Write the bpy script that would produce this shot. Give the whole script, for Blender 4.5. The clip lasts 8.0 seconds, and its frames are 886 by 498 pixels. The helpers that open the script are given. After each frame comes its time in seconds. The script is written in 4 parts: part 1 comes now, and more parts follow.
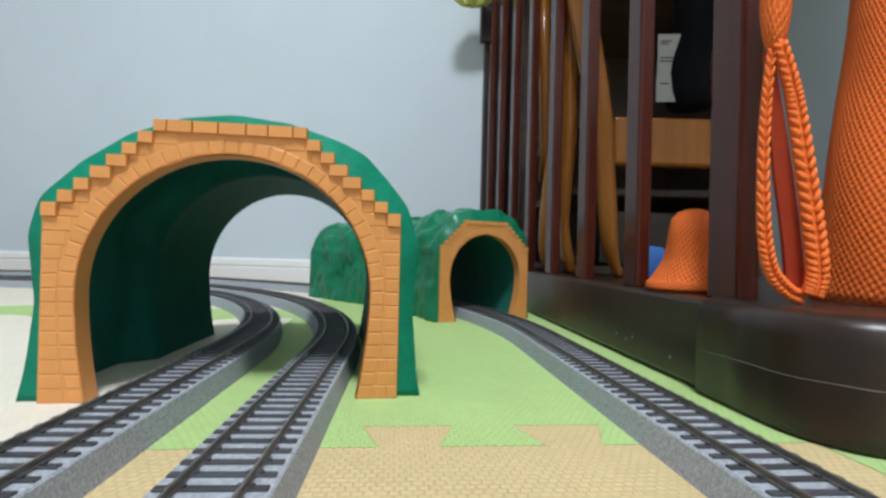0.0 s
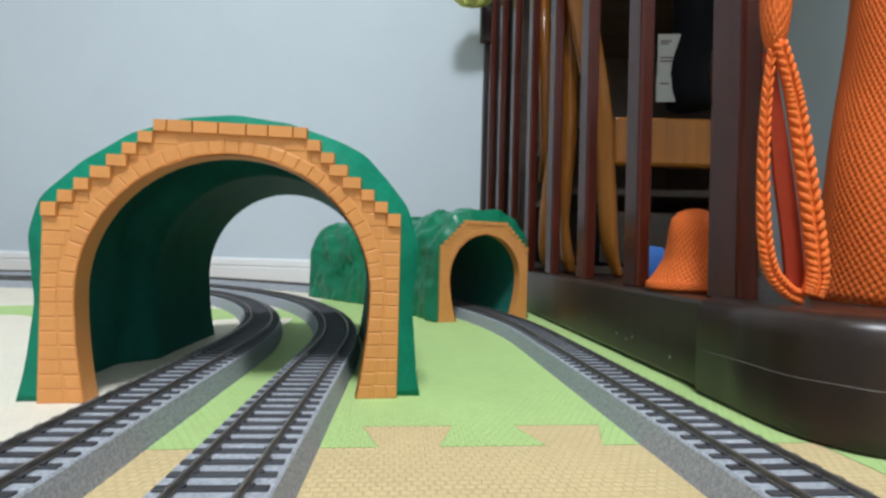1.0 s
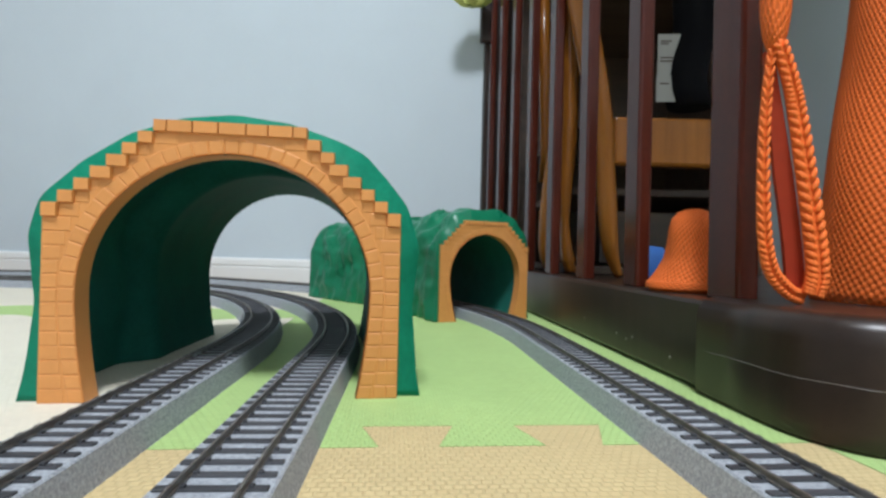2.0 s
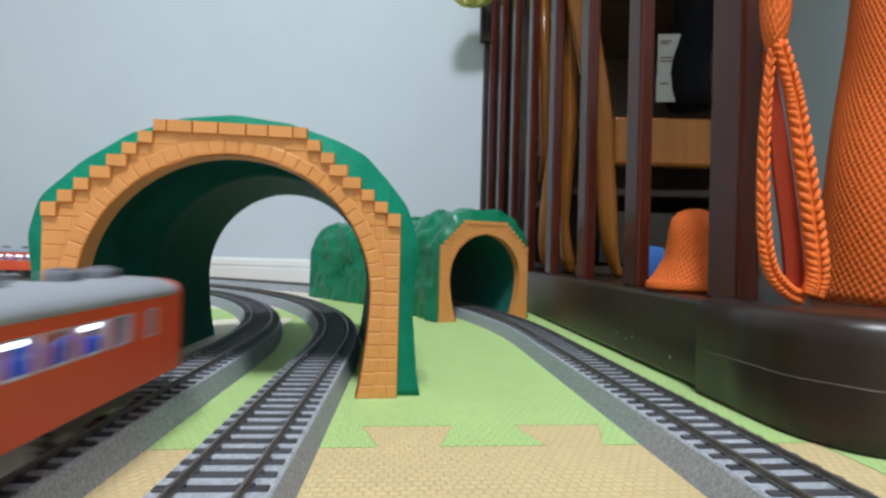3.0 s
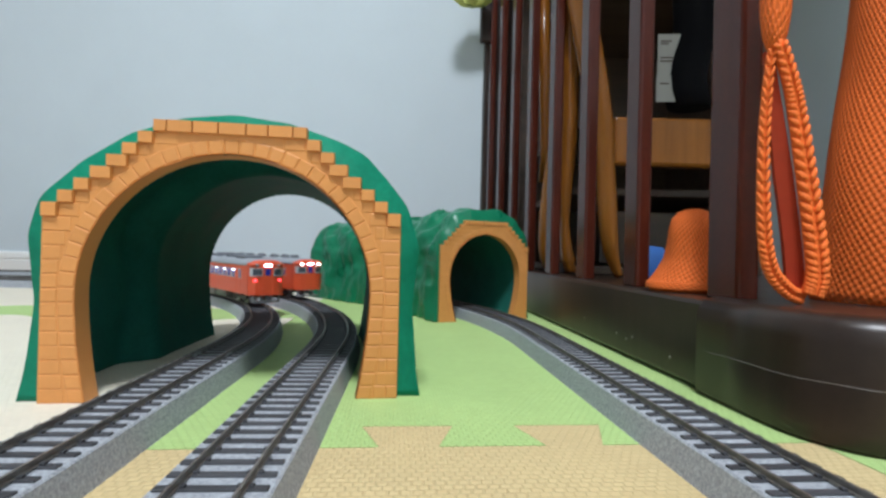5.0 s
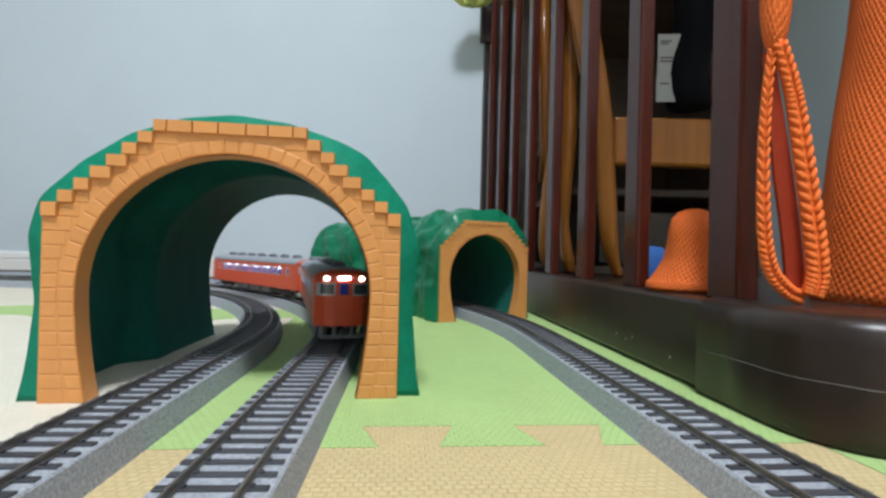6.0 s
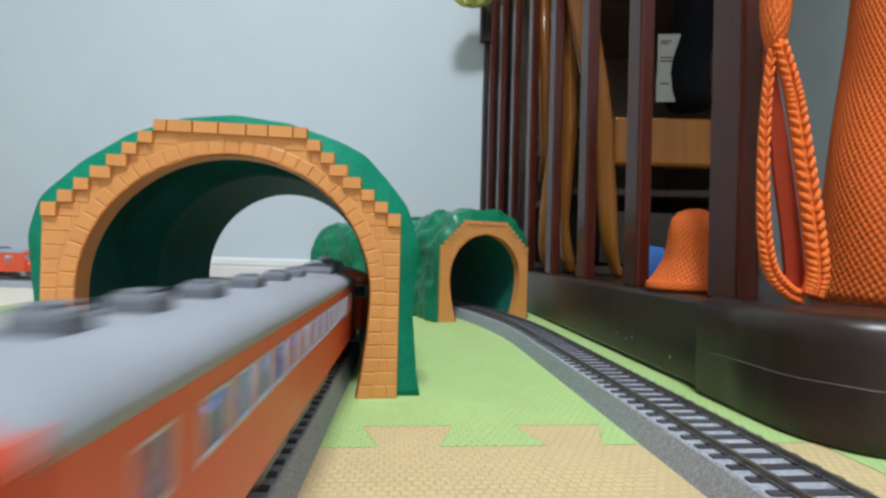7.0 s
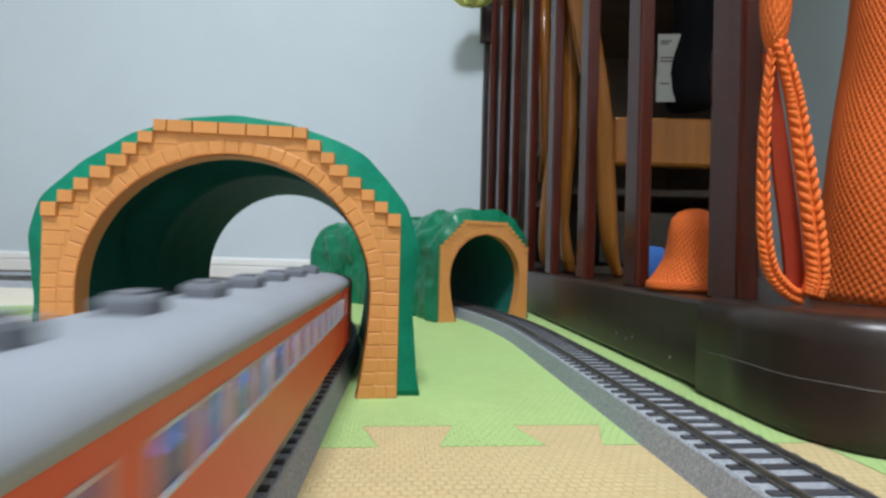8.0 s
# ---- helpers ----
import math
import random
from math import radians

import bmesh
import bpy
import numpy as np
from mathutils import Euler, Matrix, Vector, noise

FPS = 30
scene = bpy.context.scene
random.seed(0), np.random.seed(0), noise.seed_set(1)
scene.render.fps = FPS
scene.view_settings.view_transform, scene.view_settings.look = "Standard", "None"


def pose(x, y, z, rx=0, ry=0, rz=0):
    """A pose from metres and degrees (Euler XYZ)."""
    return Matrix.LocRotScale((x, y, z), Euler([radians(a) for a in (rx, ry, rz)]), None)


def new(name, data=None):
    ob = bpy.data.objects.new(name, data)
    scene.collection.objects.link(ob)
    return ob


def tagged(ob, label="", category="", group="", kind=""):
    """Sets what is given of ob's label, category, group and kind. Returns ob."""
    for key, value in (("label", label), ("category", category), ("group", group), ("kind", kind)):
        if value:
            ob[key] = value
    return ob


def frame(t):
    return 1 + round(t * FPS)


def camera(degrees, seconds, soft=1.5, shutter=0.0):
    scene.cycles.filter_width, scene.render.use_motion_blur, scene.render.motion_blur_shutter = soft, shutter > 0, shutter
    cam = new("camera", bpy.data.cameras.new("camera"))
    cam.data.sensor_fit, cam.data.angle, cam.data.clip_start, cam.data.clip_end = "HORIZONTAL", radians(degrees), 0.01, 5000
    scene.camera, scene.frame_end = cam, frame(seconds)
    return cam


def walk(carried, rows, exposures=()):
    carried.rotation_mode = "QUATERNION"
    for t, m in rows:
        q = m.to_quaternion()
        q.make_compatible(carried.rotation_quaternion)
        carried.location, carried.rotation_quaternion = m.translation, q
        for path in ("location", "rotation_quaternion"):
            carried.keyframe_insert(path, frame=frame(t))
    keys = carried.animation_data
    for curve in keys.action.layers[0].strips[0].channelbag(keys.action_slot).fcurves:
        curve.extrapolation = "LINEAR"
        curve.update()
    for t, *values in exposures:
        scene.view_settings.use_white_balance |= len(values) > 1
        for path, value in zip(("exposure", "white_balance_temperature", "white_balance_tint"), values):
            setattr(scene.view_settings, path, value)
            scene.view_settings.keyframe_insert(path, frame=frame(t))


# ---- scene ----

# ---------------------------------------------------------------- camera
EYE = (0.0, 0.0, 0.0718)
CAM = Matrix.Translation(EYE) @ pose(0, 0, 0, 90.3, 0, 0) @ pose(0, 0, 0, 0, 0, 1.446)
cam = camera(81.4, 8.0, soft=2.7, shutter=0.9)
walk(cam, [(0.0, CAM), (8.0, CAM)], exposures=[(0.0, 0.02, 6050, 12), (8.0, 0.02, 6050, 12)])

# ---------------------------------------------------------------- light
world = bpy.data.worlds.new("world")
scene.world = world
world.use_nodes = True
world.node_tree.nodes["Background"].inputs[0].default_value = (0.75, 0.85, 1.0, 1)
world.node_tree.nodes["Background"].inputs[1].default_value = 0.05


def area_lamp(name, m, size, power, color):
    d = bpy.data.lights.new(name, "AREA")
    d.shape, d.size, d.energy, d.color = "DISK", size, power, color
    o = new(name, d)
    o.matrix_world = m
    return o


# the round ceiling lamp of the room
area_lamp("ceiling_lamp_light", pose(-0.05, -0.78, 2.33, 0, 0, 0), 0.54, 66.0, (0.96, 0.985, 1.0))

# ---------------------------------------------------------------- materials
MM = 0.001


def nodes_of(m):
    m.use_nodes = True
    nt = m.node_tree
    return nt, nt.nodes["Principled BSDF"]


def material(name, color, rough=0.5, metal=0.0, var=0.12, scale=60.0, fine=900.0, bump=0.1, dist=0.0004, spec=0.5,
             rough_var=0.1, emit=None, power=0.0, sheen=0.0):
    """A two-scale surface: broad stains, fine grain and a fine relief."""
    m = bpy.data.materials.new(name)
    nt, b = nodes_of(m)
    co = nt.nodes.new("ShaderNodeTexCoord")
    big, small = nt.nodes.new("ShaderNodeTexNoise"), nt.nodes.new("ShaderNodeTexNoise")
    big.inputs["Scale"].default_value, small.inputs["Scale"].default_value = scale, fine
    big.inputs["Detail"].default_value = 5
    small.inputs["Detail"].default_value = 3
    for n in (big, small):
        nt.links.new(co.outputs["Object"], n.inputs["Vector"])
    mix = nt.nodes.new("ShaderNodeMix")
    mix.data_type = "FLOAT"
    mix.inputs[0].default_value = 0.4
    nt.links.new(big.outputs["Fac"], mix.inputs[2])
    nt.links.new(small.outputs["Fac"], mix.inputs[3])
    ramp = nt.nodes.new("ShaderNodeValToRGB")
    e = ramp.color_ramp.elements
    e[0].position, e[1].position = 0.3, 0.7
    e[0].color = (*[max(0.0, c * (1 - var)) for c in color], 1)
    e[1].color = (*[min(1.0, c * (1 + var)) for c in color], 1)
    nt.links.new(mix.outputs[0], ramp.inputs[0])
    nt.links.new(ramp.outputs[0], b.inputs["Base Color"])
    rr = nt.nodes.new("ShaderNodeMapRange")
    rr.inputs["To Min"].default_value, rr.inputs["To Max"].default_value = max(0.02, rough - rough_var), min(1.0, rough + rough_var)
    nt.links.new(big.outputs["Fac"], rr.inputs["Value"])
    nt.links.new(rr.outputs[0], b.inputs["Roughness"])
    b.inputs["Metallic"].default_value = metal
    b.inputs["Specular IOR Level"].default_value = spec
    if sheen:
        b.inputs["Sheen Weight"].default_value = sheen
    if bump:
        bn = nt.nodes.new("ShaderNodeBump")
        bn.inputs["Strength"].default_value, bn.inputs["Distance"].default_value = bump, dist
        nt.links.new(mix.outputs[0], bn.inputs["Height"])
        nt.links.new(bn.outputs[0], b.inputs["Normal"])
    if emit:
        b.inputs["Emission Color"].default_value = (*emit, 1)
        b.inputs["Emission Strength"].default_value = power
    return m


def piece_tint(m, amount):
    """Vary the colour of alike pieces by their own random number."""
    nt, b = nodes_of(m)
    link = b.inputs["Base Color"].links[0]
    src = link.from_socket
    info, mr, mul = nt.nodes.new("ShaderNodeObjectInfo"), nt.nodes.new("ShaderNodeMapRange"), nt.nodes.new("ShaderNodeHueSaturation")
    mr.inputs["To Min"].default_value, mr.inputs["To Max"].default_value = 1 - amount, 1 + amount
    nt.links.new(info.outputs["Random"], mr.inputs["Value"])
    nt.links.new(mr.outputs[0], mul.inputs["Value"])
    nt.links.new(src, mul.inputs["Color"])
    nt.links.new(mul.outputs[0], b.inputs["Base Color"])
    return m


def weave(m, width, height, strength, dist, darken=0.85):
    """Adds a pressed basket weave: short raised bars in staggered rows."""
    nt, b = nodes_of(m)
    co = nt.nodes.new("ShaderNodeTexCoord")
    br = nt.nodes.new("ShaderNodeTexBrick")
    br.inputs["Scale"].default_value = 1.0
    br.inputs["Brick Width"].default_value, br.inputs["Row Height"].default_value = width, height
    br.inputs["Mortar Size"].default_value, br.inputs["Mortar Smooth"].default_value = height * 0.16, 1.0
    br.inputs["Color1"].default_value, br.inputs["Color2"].default_value = (1, 1, 1, 1), (0.94, 0.94, 0.94, 1)
    br.inputs["Mortar"].default_value = (darken, darken, darken, 1)
    nt.links.new(co.outputs["Object"], br.inputs["Vector"])
    mul = nt.nodes.new("ShaderNodeMix")
    mul.data_type, mul.blend_type = "RGBA", "MULTIPLY"
    mul.inputs[0].default_value = 1.0
    src = b.inputs["Base Color"].links[0].from_socket
    nt.links.new(src, mul.inputs[6])
    nt.links.new(br.outputs["Color"], mul.inputs[7])
    nt.links.new(mul.outputs[2], b.inputs["Base Color"])
    inv = nt.nodes.new("ShaderNodeMath")
    inv.operation = "SUBTRACT"
    inv.inputs[0].default_value = 1.0
    nt.links.new(br.outputs["Fac"], inv.inputs[1])
    bn = nt.nodes.new("ShaderNodeBump")
    bn.inputs["Strength"].default_value, bn.inputs["Distance"].default_value = strength, dist
    nt.links.new(inv.outputs[0], bn.inputs["Height"])
    if b.inputs["Normal"].links:
        nt.links.new(b.inputs["Normal"].links[0].from_socket, bn.inputs["Normal"])
    nt.links.new(bn.outputs[0], b.inputs["Normal"])
    return m


def knit(m, size, strength, dist, dark):
    """Adds an open knitted mesh: a slanted lattice of raised loops."""
    nt, b = nodes_of(m)
    co, mp, sep = nt.nodes.new("ShaderNodeTexCoord"), nt.nodes.new("ShaderNodeMapping"), nt.nodes.new("ShaderNodeSeparateXYZ")
    k = 2 * math.pi / size
    mp.vector_type = "POINT"
    mp.inputs["Rotation"].default_value = (0, 0, math.radians(57))
    mp.inputs["Scale"].default_value = (k, k * 0.8, 1.0)
    nt.links.new(co.outputs["UV"], mp.inputs["Vector"])
    nt.links.new(mp.outputs[0], sep.inputs[0])
    waves = []
    for axis in ("X", "Y"):
        s = nt.nodes.new("ShaderNodeMath")
        s.operation = "SINE"
        nt.links.new(sep.outputs[axis], s.inputs[0])
        waves.append(s)
    add = nt.nodes.new("ShaderNodeMath")
    add.operation = "ADD"
    nt.links.new(waves[0].outputs[0], add.inputs[0])
    nt.links.new(waves[1].outputs[0], add.inputs[1])
    mr = nt.nodes.new("ShaderNodeMapRange")
    mr.inputs["From Min"].default_value, mr.inputs["From Max"].default_value = -1.6, 0.9
    nt.links.new(add.outputs[0], mr.inputs["Value"])
    ramp = nt.nodes.new("ShaderNodeValToRGB")
    ramp.color_ramp.elements[0].color, ramp.color_ramp.elements[1].color = (*[dark] * 3, 1), (1, 1, 1, 1)
    nt.links.new(mr.outputs[0], ramp.inputs[0])
    mul = nt.nodes.new("ShaderNodeMix")
    mul.data_type, mul.blend_type = "RGBA", "MULTIPLY"
    mul.inputs[0].default_value = 1.0
    nt.links.new(b.inputs["Base Color"].links[0].from_socket, mul.inputs[6])
    nt.links.new(ramp.outputs[0], mul.inputs[7])
    nt.links.new(mul.outputs[2], b.inputs["Base Color"])
    bn = nt.nodes.new("ShaderNodeBump")
    bn.inputs["Strength"].default_value, bn.inputs["Distance"].default_value = strength, dist
    nt.links.new(mr.outputs[0], bn.inputs["Height"])
    nt.links.new(bn.outputs[0], b.inputs["Normal"])
    return m


def grained(m, stretch, amount):
    """Wood grain: long streaks along one axis."""
    nt, b = nodes_of(m)
    co, mp, nz = nt.nodes.new("ShaderNodeTexCoord"), nt.nodes.new("ShaderNodeMapping"), nt.nodes.new("ShaderNodeTexNoise")
    mp.inputs["Scale"].default_value = stretch
    nz.inputs["Scale"].default_value, nz.inputs["Detail"].default_value = 1.0, 6
    nt.links.new(co.outputs["Object"], mp.inputs["Vector"])
    nt.links.new(mp.outputs[0], nz.inputs["Vector"])
    mr, hs = nt.nodes.new("ShaderNodeMapRange"), nt.nodes.new("ShaderNodeHueSaturation")
    mr.inputs["From Min"].default_value, mr.inputs["From Max"].default_value = 0.3, 0.7
    mr.inputs["To Min"].default_value, mr.inputs["To Max"].default_value = 1 - amount, 1 + amount
    nt.links.new(nz.outputs["Fac"], mr.inputs["Value"])
    nt.links.new(mr.outputs[0], hs.inputs["Value"])
    nt.links.new(b.inputs["Base Color"].links[0].from_socket, hs.inputs["Color"])
    nt.links.new(hs.outputs[0], b.inputs["Base Color"])
    return m


def glass(name, color=(0.95, 0.97, 1.0), rough=0.03):
    m = bpy.data.materials.new(name)
    nt, b = nodes_of(m)
    b.inputs["Base Color"].default_value = (*color, 1)
    b.inputs["Roughness"].default_value = rough
    b.inputs["Transmission Weight"].default_value = 1.0
    b.inputs["IOR"].default_value = 1.25
    return m


ROOM_PAPER = material("dull_wallpaper", (0.54, 0.585, 0.61), 0.85, var=0.05, scale=9, fine=420, bump=0.4, dist=0.0008)
WALLPAPER = material("wallpaper", (0.56, 0.625, 0.66), 0.85, var=0.03, scale=9, fine=420, bump=0.4, dist=0.0008)
CEILING_PAINT = material("ceiling_paint", (0.78, 0.78, 0.77), 0.9, var=0.02, scale=5, fine=300, bump=0.1)
BASE_PAINT = material("baseboard_white", (0.80, 0.80, 0.77), 0.45, var=0.02, scale=10, fine=400, bump=0.05)
FLOOR_WOOD = grained(material("floor_wood", (0.42, 0.27, 0.14), 0.4, var=0.1, scale=8, fine=200, bump=0.1), (40, 3, 3), 0.2)
MAT_GREEN = weave(material("mat_foam_green", (0.445, 0.62, 0.222), 0.75, var=0.05, scale=25, fine=900, bump=0.12, dist=0.0002), 0.0036, 0.0031, 0.6, 0.0008, 0.90)
MAT_TAN = weave(material("mat_foam_tan", (0.64, 0.495, 0.247), 0.75, var=0.05, scale=25, fine=900, bump=0.12, dist=0.0002), 0.0036, 0.0031, 0.6, 0.0008, 0.91)
MAT_CREAM = weave(material("mat_foam_cream", (0.76, 0.70, 0.56), 0.75, var=0.04, scale=25, fine=900, bump=0.12, dist=0.0002), 0.0036, 0.0031, 0.55, 0.0006, 0.96)
BALLAST = material("ballast_grey", (0.33, 0.35, 0.375), 0.85, var=0.5, scale=900, fine=2600, bump=0.6, dist=0.0006)
SLEEPER = piece_tint(material("sleeper_plastic", (0.05, 0.051, 0.056), 0.6, var=0.2, scale=200, fine=2000, bump=0.3, dist=0.0002), 0.25)
RAIL = material("rail_metal", (0.185, 0.17, 0.15), 0.40, metal=0.45, var=0.3, scale=120, fine=900, bump=0.05)
BRICK = piece_tint(material("portal_plastic", (0.66, 0.278, 0.073), 0.45, var=0.07, scale=90, fine=1400, bump=0.12, dist=0.0002), 0.03)
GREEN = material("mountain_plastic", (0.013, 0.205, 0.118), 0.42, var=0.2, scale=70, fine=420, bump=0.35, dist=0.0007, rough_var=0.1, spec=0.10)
# same plastic as GREEN, darkened and dulled to paint in the tunnel's shade
GREEN_SHADED = material("mountain_plastic_shaded", (0.018, 0.122, 0.098), 0.55, var=0.2, scale=50, fine=420, bump=0.3, dist=0.0006, rough_var=0.12, spec=0.06)
GREEN_GLOSS = material("crag_plastic", (0.008, 0.165, 0.078), 0.30, var=0.12, scale=40, fine=260, bump=0.12, dist=0.0006, rough_var=0.08, spec=0.35)
ESPRESSO = grained(material("espresso_lacquer", (0.027, 0.016, 0.011), 0.34, var=0.2, scale=20, fine=300, bump=0.05, rough_var=0.07, spec=0.4), (60, 60, 5), 0.25)
RED_BROWN = grained(material("red_brown_lacquer", (0.062, 0.012, 0.006), 0.24, var=0.2, scale=20, fine=300, bump=0.04, rough_var=0.05, spec=0.28), (60, 60, 5), 0.25)
SCRATCH = material("worn_finish", (0.20, 0.17, 0.15), 0.5, var=0.2, scale=300, bump=0.1)
OAK = grained(material("honey_wood", (0.30, 0.105, 0.012), 0.22, var=0.1, scale=15, fine=300, bump=0.03, spec=0.4), (90, 90, 6), 0.22)
DARK_WOOD = grained(material("dark_cabinet", (0.07, 0.043, 0.028), 0.4, var=0.2, scale=15, fine=300, bump=0.05), (5, 60, 60), 0.3)
BLACK_CLOTH = material("black_cloth", (0.006, 0.006, 0.008), 0.9, var=0.3, scale=40, fine=900, bump=0.5, spec=0.15)
PAPER = material("paper", (0.46, 0.45, 0.43), 0.8, var=0.06, scale=30, bump=0.1)
INK = material("ink", (0.10, 0.06, 0.05), 0.8, var=0.1, bump=0.0)
ORANGE_KNIT = knit(material("orange_knit", (0.82, 0.155, 0.022), 0.7, var=0.08, scale=30, fine=900, bump=0.0, spec=0.25), 0.0026, 0.8, 0.0008, 0.72)
ORANGE_CORD = material("orange_cord", (0.82, 0.165, 0.024), 0.65, var=0.14, scale=120, fine=1600, bump=0.6, dist=0.0006, spec=0.3)
LINING = material("strap_lining_red", (0.34, 0.038, 0.013), 0.8, var=0.1, scale=120, fine=1600, bump=0.4, dist=0.0003, spec=0.2)
BLUE_CLOTH = material("blue_cloth", (0.03, 0.12, 0.38), 0.8, var=0.15, scale=60, bump=0.3)
YELLOW_CLOTH = material("yellow_cloth", (0.55, 0.60, 0.16), 0.8, var=0.1, scale=60, bump=0.3)
CAR_RED = material("car_vermilion", (0.66, 0.085, 0.028), 0.38, var=0.05, scale=60, fine=900, bump=0.05, dist=0.0001)
ROOF_GREY = material("roof_grey", (0.30, 0.32, 0.35), 0.6, var=0.1, scale=50, fine=900, bump=0.15, dist=0.0002)
VENT_GREY = material("vent_grey", (0.15, 0.16, 0.18), 0.6, var=0.12, scale=90, fine=900, bump=0.15, dist=0.0002)
UNDER_GREY = material("underframe_grey", (0.16, 0.165, 0.17), 0.6, var=0.2, scale=90, fine=900, bump=0.2, dist=0.0002)
UNDER_DARK = material("underframe_dark", (0.03, 0.03, 0.033), 0.6, var=0.2, scale=90, bump=0.2)
TRIM = material("window_trim", (0.48, 0.50, 0.52), 0.35, metal=0.3, var=0.05, scale=90, bump=0.0)
SEAT_BLUE = material("seat_blue", (0.03, 0.07, 0.45), 0.6, var=0.1, scale=90, bump=0.1)
INTERIOR = material("interior_cream", (0.60, 0.58, 0.55), 0.6, var=0.05, scale=90, bump=0.0)
CLEAR = glass("clear_pane")
DARK_GLASS = material("dark_pane", (0.07, 0.075, 0.09), 0.06, var=0.1, scale=60, bump=0.0)
LIT_STRIP = material("cabin_light", (0.9, 0.95, 1.0), 0.5, var=0.0, bump=0.0, emit=(0.72, 0.85, 1.0), power=7.0)
HEAD_WARM = material("headlight_on", (1, 1, 1), 0.3, var=0.0, bump=0.0, emit=(1.0, 0.93, 0.82), power=6.0)
HEAD_VIOLET = material("sign_light_on", (1, 1, 1), 0.3, var=0.0, bump=0.0, emit=(0.90, 0.82, 1.0), power=8.0)
TAIL_RED = material("tail_light_on", (0.6, 0.02, 0.02), 0.3, var=0.0, bump=0.0, emit=(1.0, 0.05, 0.06), power=5.0)
LENS_OFF = material("lens_off", (0.25, 0.24, 0.24), 0.15, var=0.05, bump=0.0)
SIGN_BLUE = material("sign_blue", (0.03, 0.04, 0.30), 0.25, var=0.1, scale=100, bump=0.0)
STEEL = material("steel", (0.35, 0.35, 0.36), 0.35, metal=0.9, var=0.1, scale=90, bump=0.0)


# ---------------------------------------------------------------- mesh tools (all in millimetres)
def mesh_of(name, bm, mat, smooth=False):
    me = bpy.data.meshes.new(name)
    bm.normal_update()
    bm.to_mesh(me)
    bm.free()
    me.materials.append(mat)
    if smooth:
        for p in me.polygons:
            p.use_smooth = True
    return me


def part(name, bm, mat, parent=None, label="", smooth=False):
    o = new(name, mesh_of(name, bm, mat, smooth))
    if parent:
        o.parent = parent
    if label:
        o["label"] = label
    return o


def thing(name, m, label, category, group="", kind=""):
    o = new(name)
    o.empty_display_size = 0.02
    o.matrix_world = m
    return tagged(o, label, category, group, kind)


def mesh_thing(name, bm, mat, label, category, group="", kind="", smooth=False):
    return tagged(part(name, bm, mat, None, "", smooth), label, category, group, kind)


def vert(bm, x, y, z):
    return bm.verts.new((x * MM, y * MM, z * MM))


def box(bm, x0, x1, y0, y1, z0, z1, bevel=0.0, m=None):
    r = bmesh.ops.create_cube(bm, size=1.0)
    vs = r["verts"]
    for v in vs:
        v.co = Vector(((x0 + x1) / 2 + v.co.x * (x1 - x0), (y0 + y1) / 2 + v.co.y * (y1 - y0), (z0 + z1) / 2 + v.co.z * (z1 - z0))) * MM
    if bevel:
        es = {e for v in vs for e in v.link_edges}
        r = bmesh.ops.bevel(bm, geom=list(es), offset=bevel * MM, segments=2, affect="EDGES", profile=0.5)
        vs = list({v for f in r["faces"] for v in f.verts} | {v for v in vs if v.is_valid})
    if m is not None:
        bmesh.ops.transform(bm, matrix=m, verts=[v for v in vs if v.is_valid])
    return bm


def sweep(bm, rings, closed=True, caps=True):
    """Skin a list of rings, each a list of (x, y, z)."""
    vs = [[vert(bm, *p) for p in r] for r in rings]
    n = len(vs[0])
    for a, b in zip(vs, vs[1:]):
        for i in range(n if closed else n - 1):
            j = (i + 1) % n
            bm.faces.new((a[i], a[j], b[j], b[i]))
    if caps and closed:
        bm.faces.new(vs[0][::-1])
        bm.faces.new(vs[-1])
    return vs


def tube(bm, pts, radius, n=10, flat=1.0, up=(0.13, 0.21, 1)):
    """A tube along points; radius may be a list; flat squeezes it across."""
    rings = []
    up = Vector(up).normalized()
    for i, p in enumerate(pts):
        p = Vector(p)
        a, b = Vector(pts[max(0, i - 1)]), Vector(pts[min(len(pts) - 1, i + 1)])
        t = (b - a).normalized()
        s = t.cross(up if abs(t.dot(up)) < 0.95 else Vector((1, 0, 0))).normalized()
        u = s.cross(t)
        r = radius[i] if isinstance(radius, (list, tuple)) else radius
        rings.append([tuple(p + s * math.cos(q) * r + u * math.sin(q) * r * flat) for q in [2 * math.pi * k / n for k in range(n)]])
    return sweep(bm, rings)


def lathe(bm, prof, n=32, squash=1.0, ripple=0.0, waves=5):
    """Turn a profile of (radius, z) round the z axis."""
    rings = []
    for k, (r, z) in enumerate(prof):
        rings.append([((r + ripple * math.sin(waves * a + k * 0.35)) * math.cos(a), (r + ripple * math.cos(waves * a + k * 0.2)) * math.sin(a) * squash, z)
                      for a in [2 * math.pi * i / n for i in range(n)]])
    return sweep(bm, rings)


def uv_round(ob, n, length, around):
    """Lay uv in metres on a swept mesh with n vertices in each ring."""
    me = ob.data
    uv = me.uv_layers.new(name="uv")
    for p in me.polygons:
        idx = [me.loops[l].vertex_index for l in p.loop_indices]
        cols = [i % n for i in idx]
        wrap = max(cols) - min(cols) > 1
        for l, i, c in zip(p.loop_indices, idx, cols):
            c = n if wrap and c == 0 else c
            uv.data[l].uv = (c / n * around, (i // n) * length)


# ---------------------------------------------------------------- the railway lines
ARC_C = (-662.3, 273.7)
HEAD0 = 0.0666
R_IN, R_OUT = 535.4, 594.8
GAUGE, RAIL_TOP = 16.9, 13.5
SPEED = 288.7


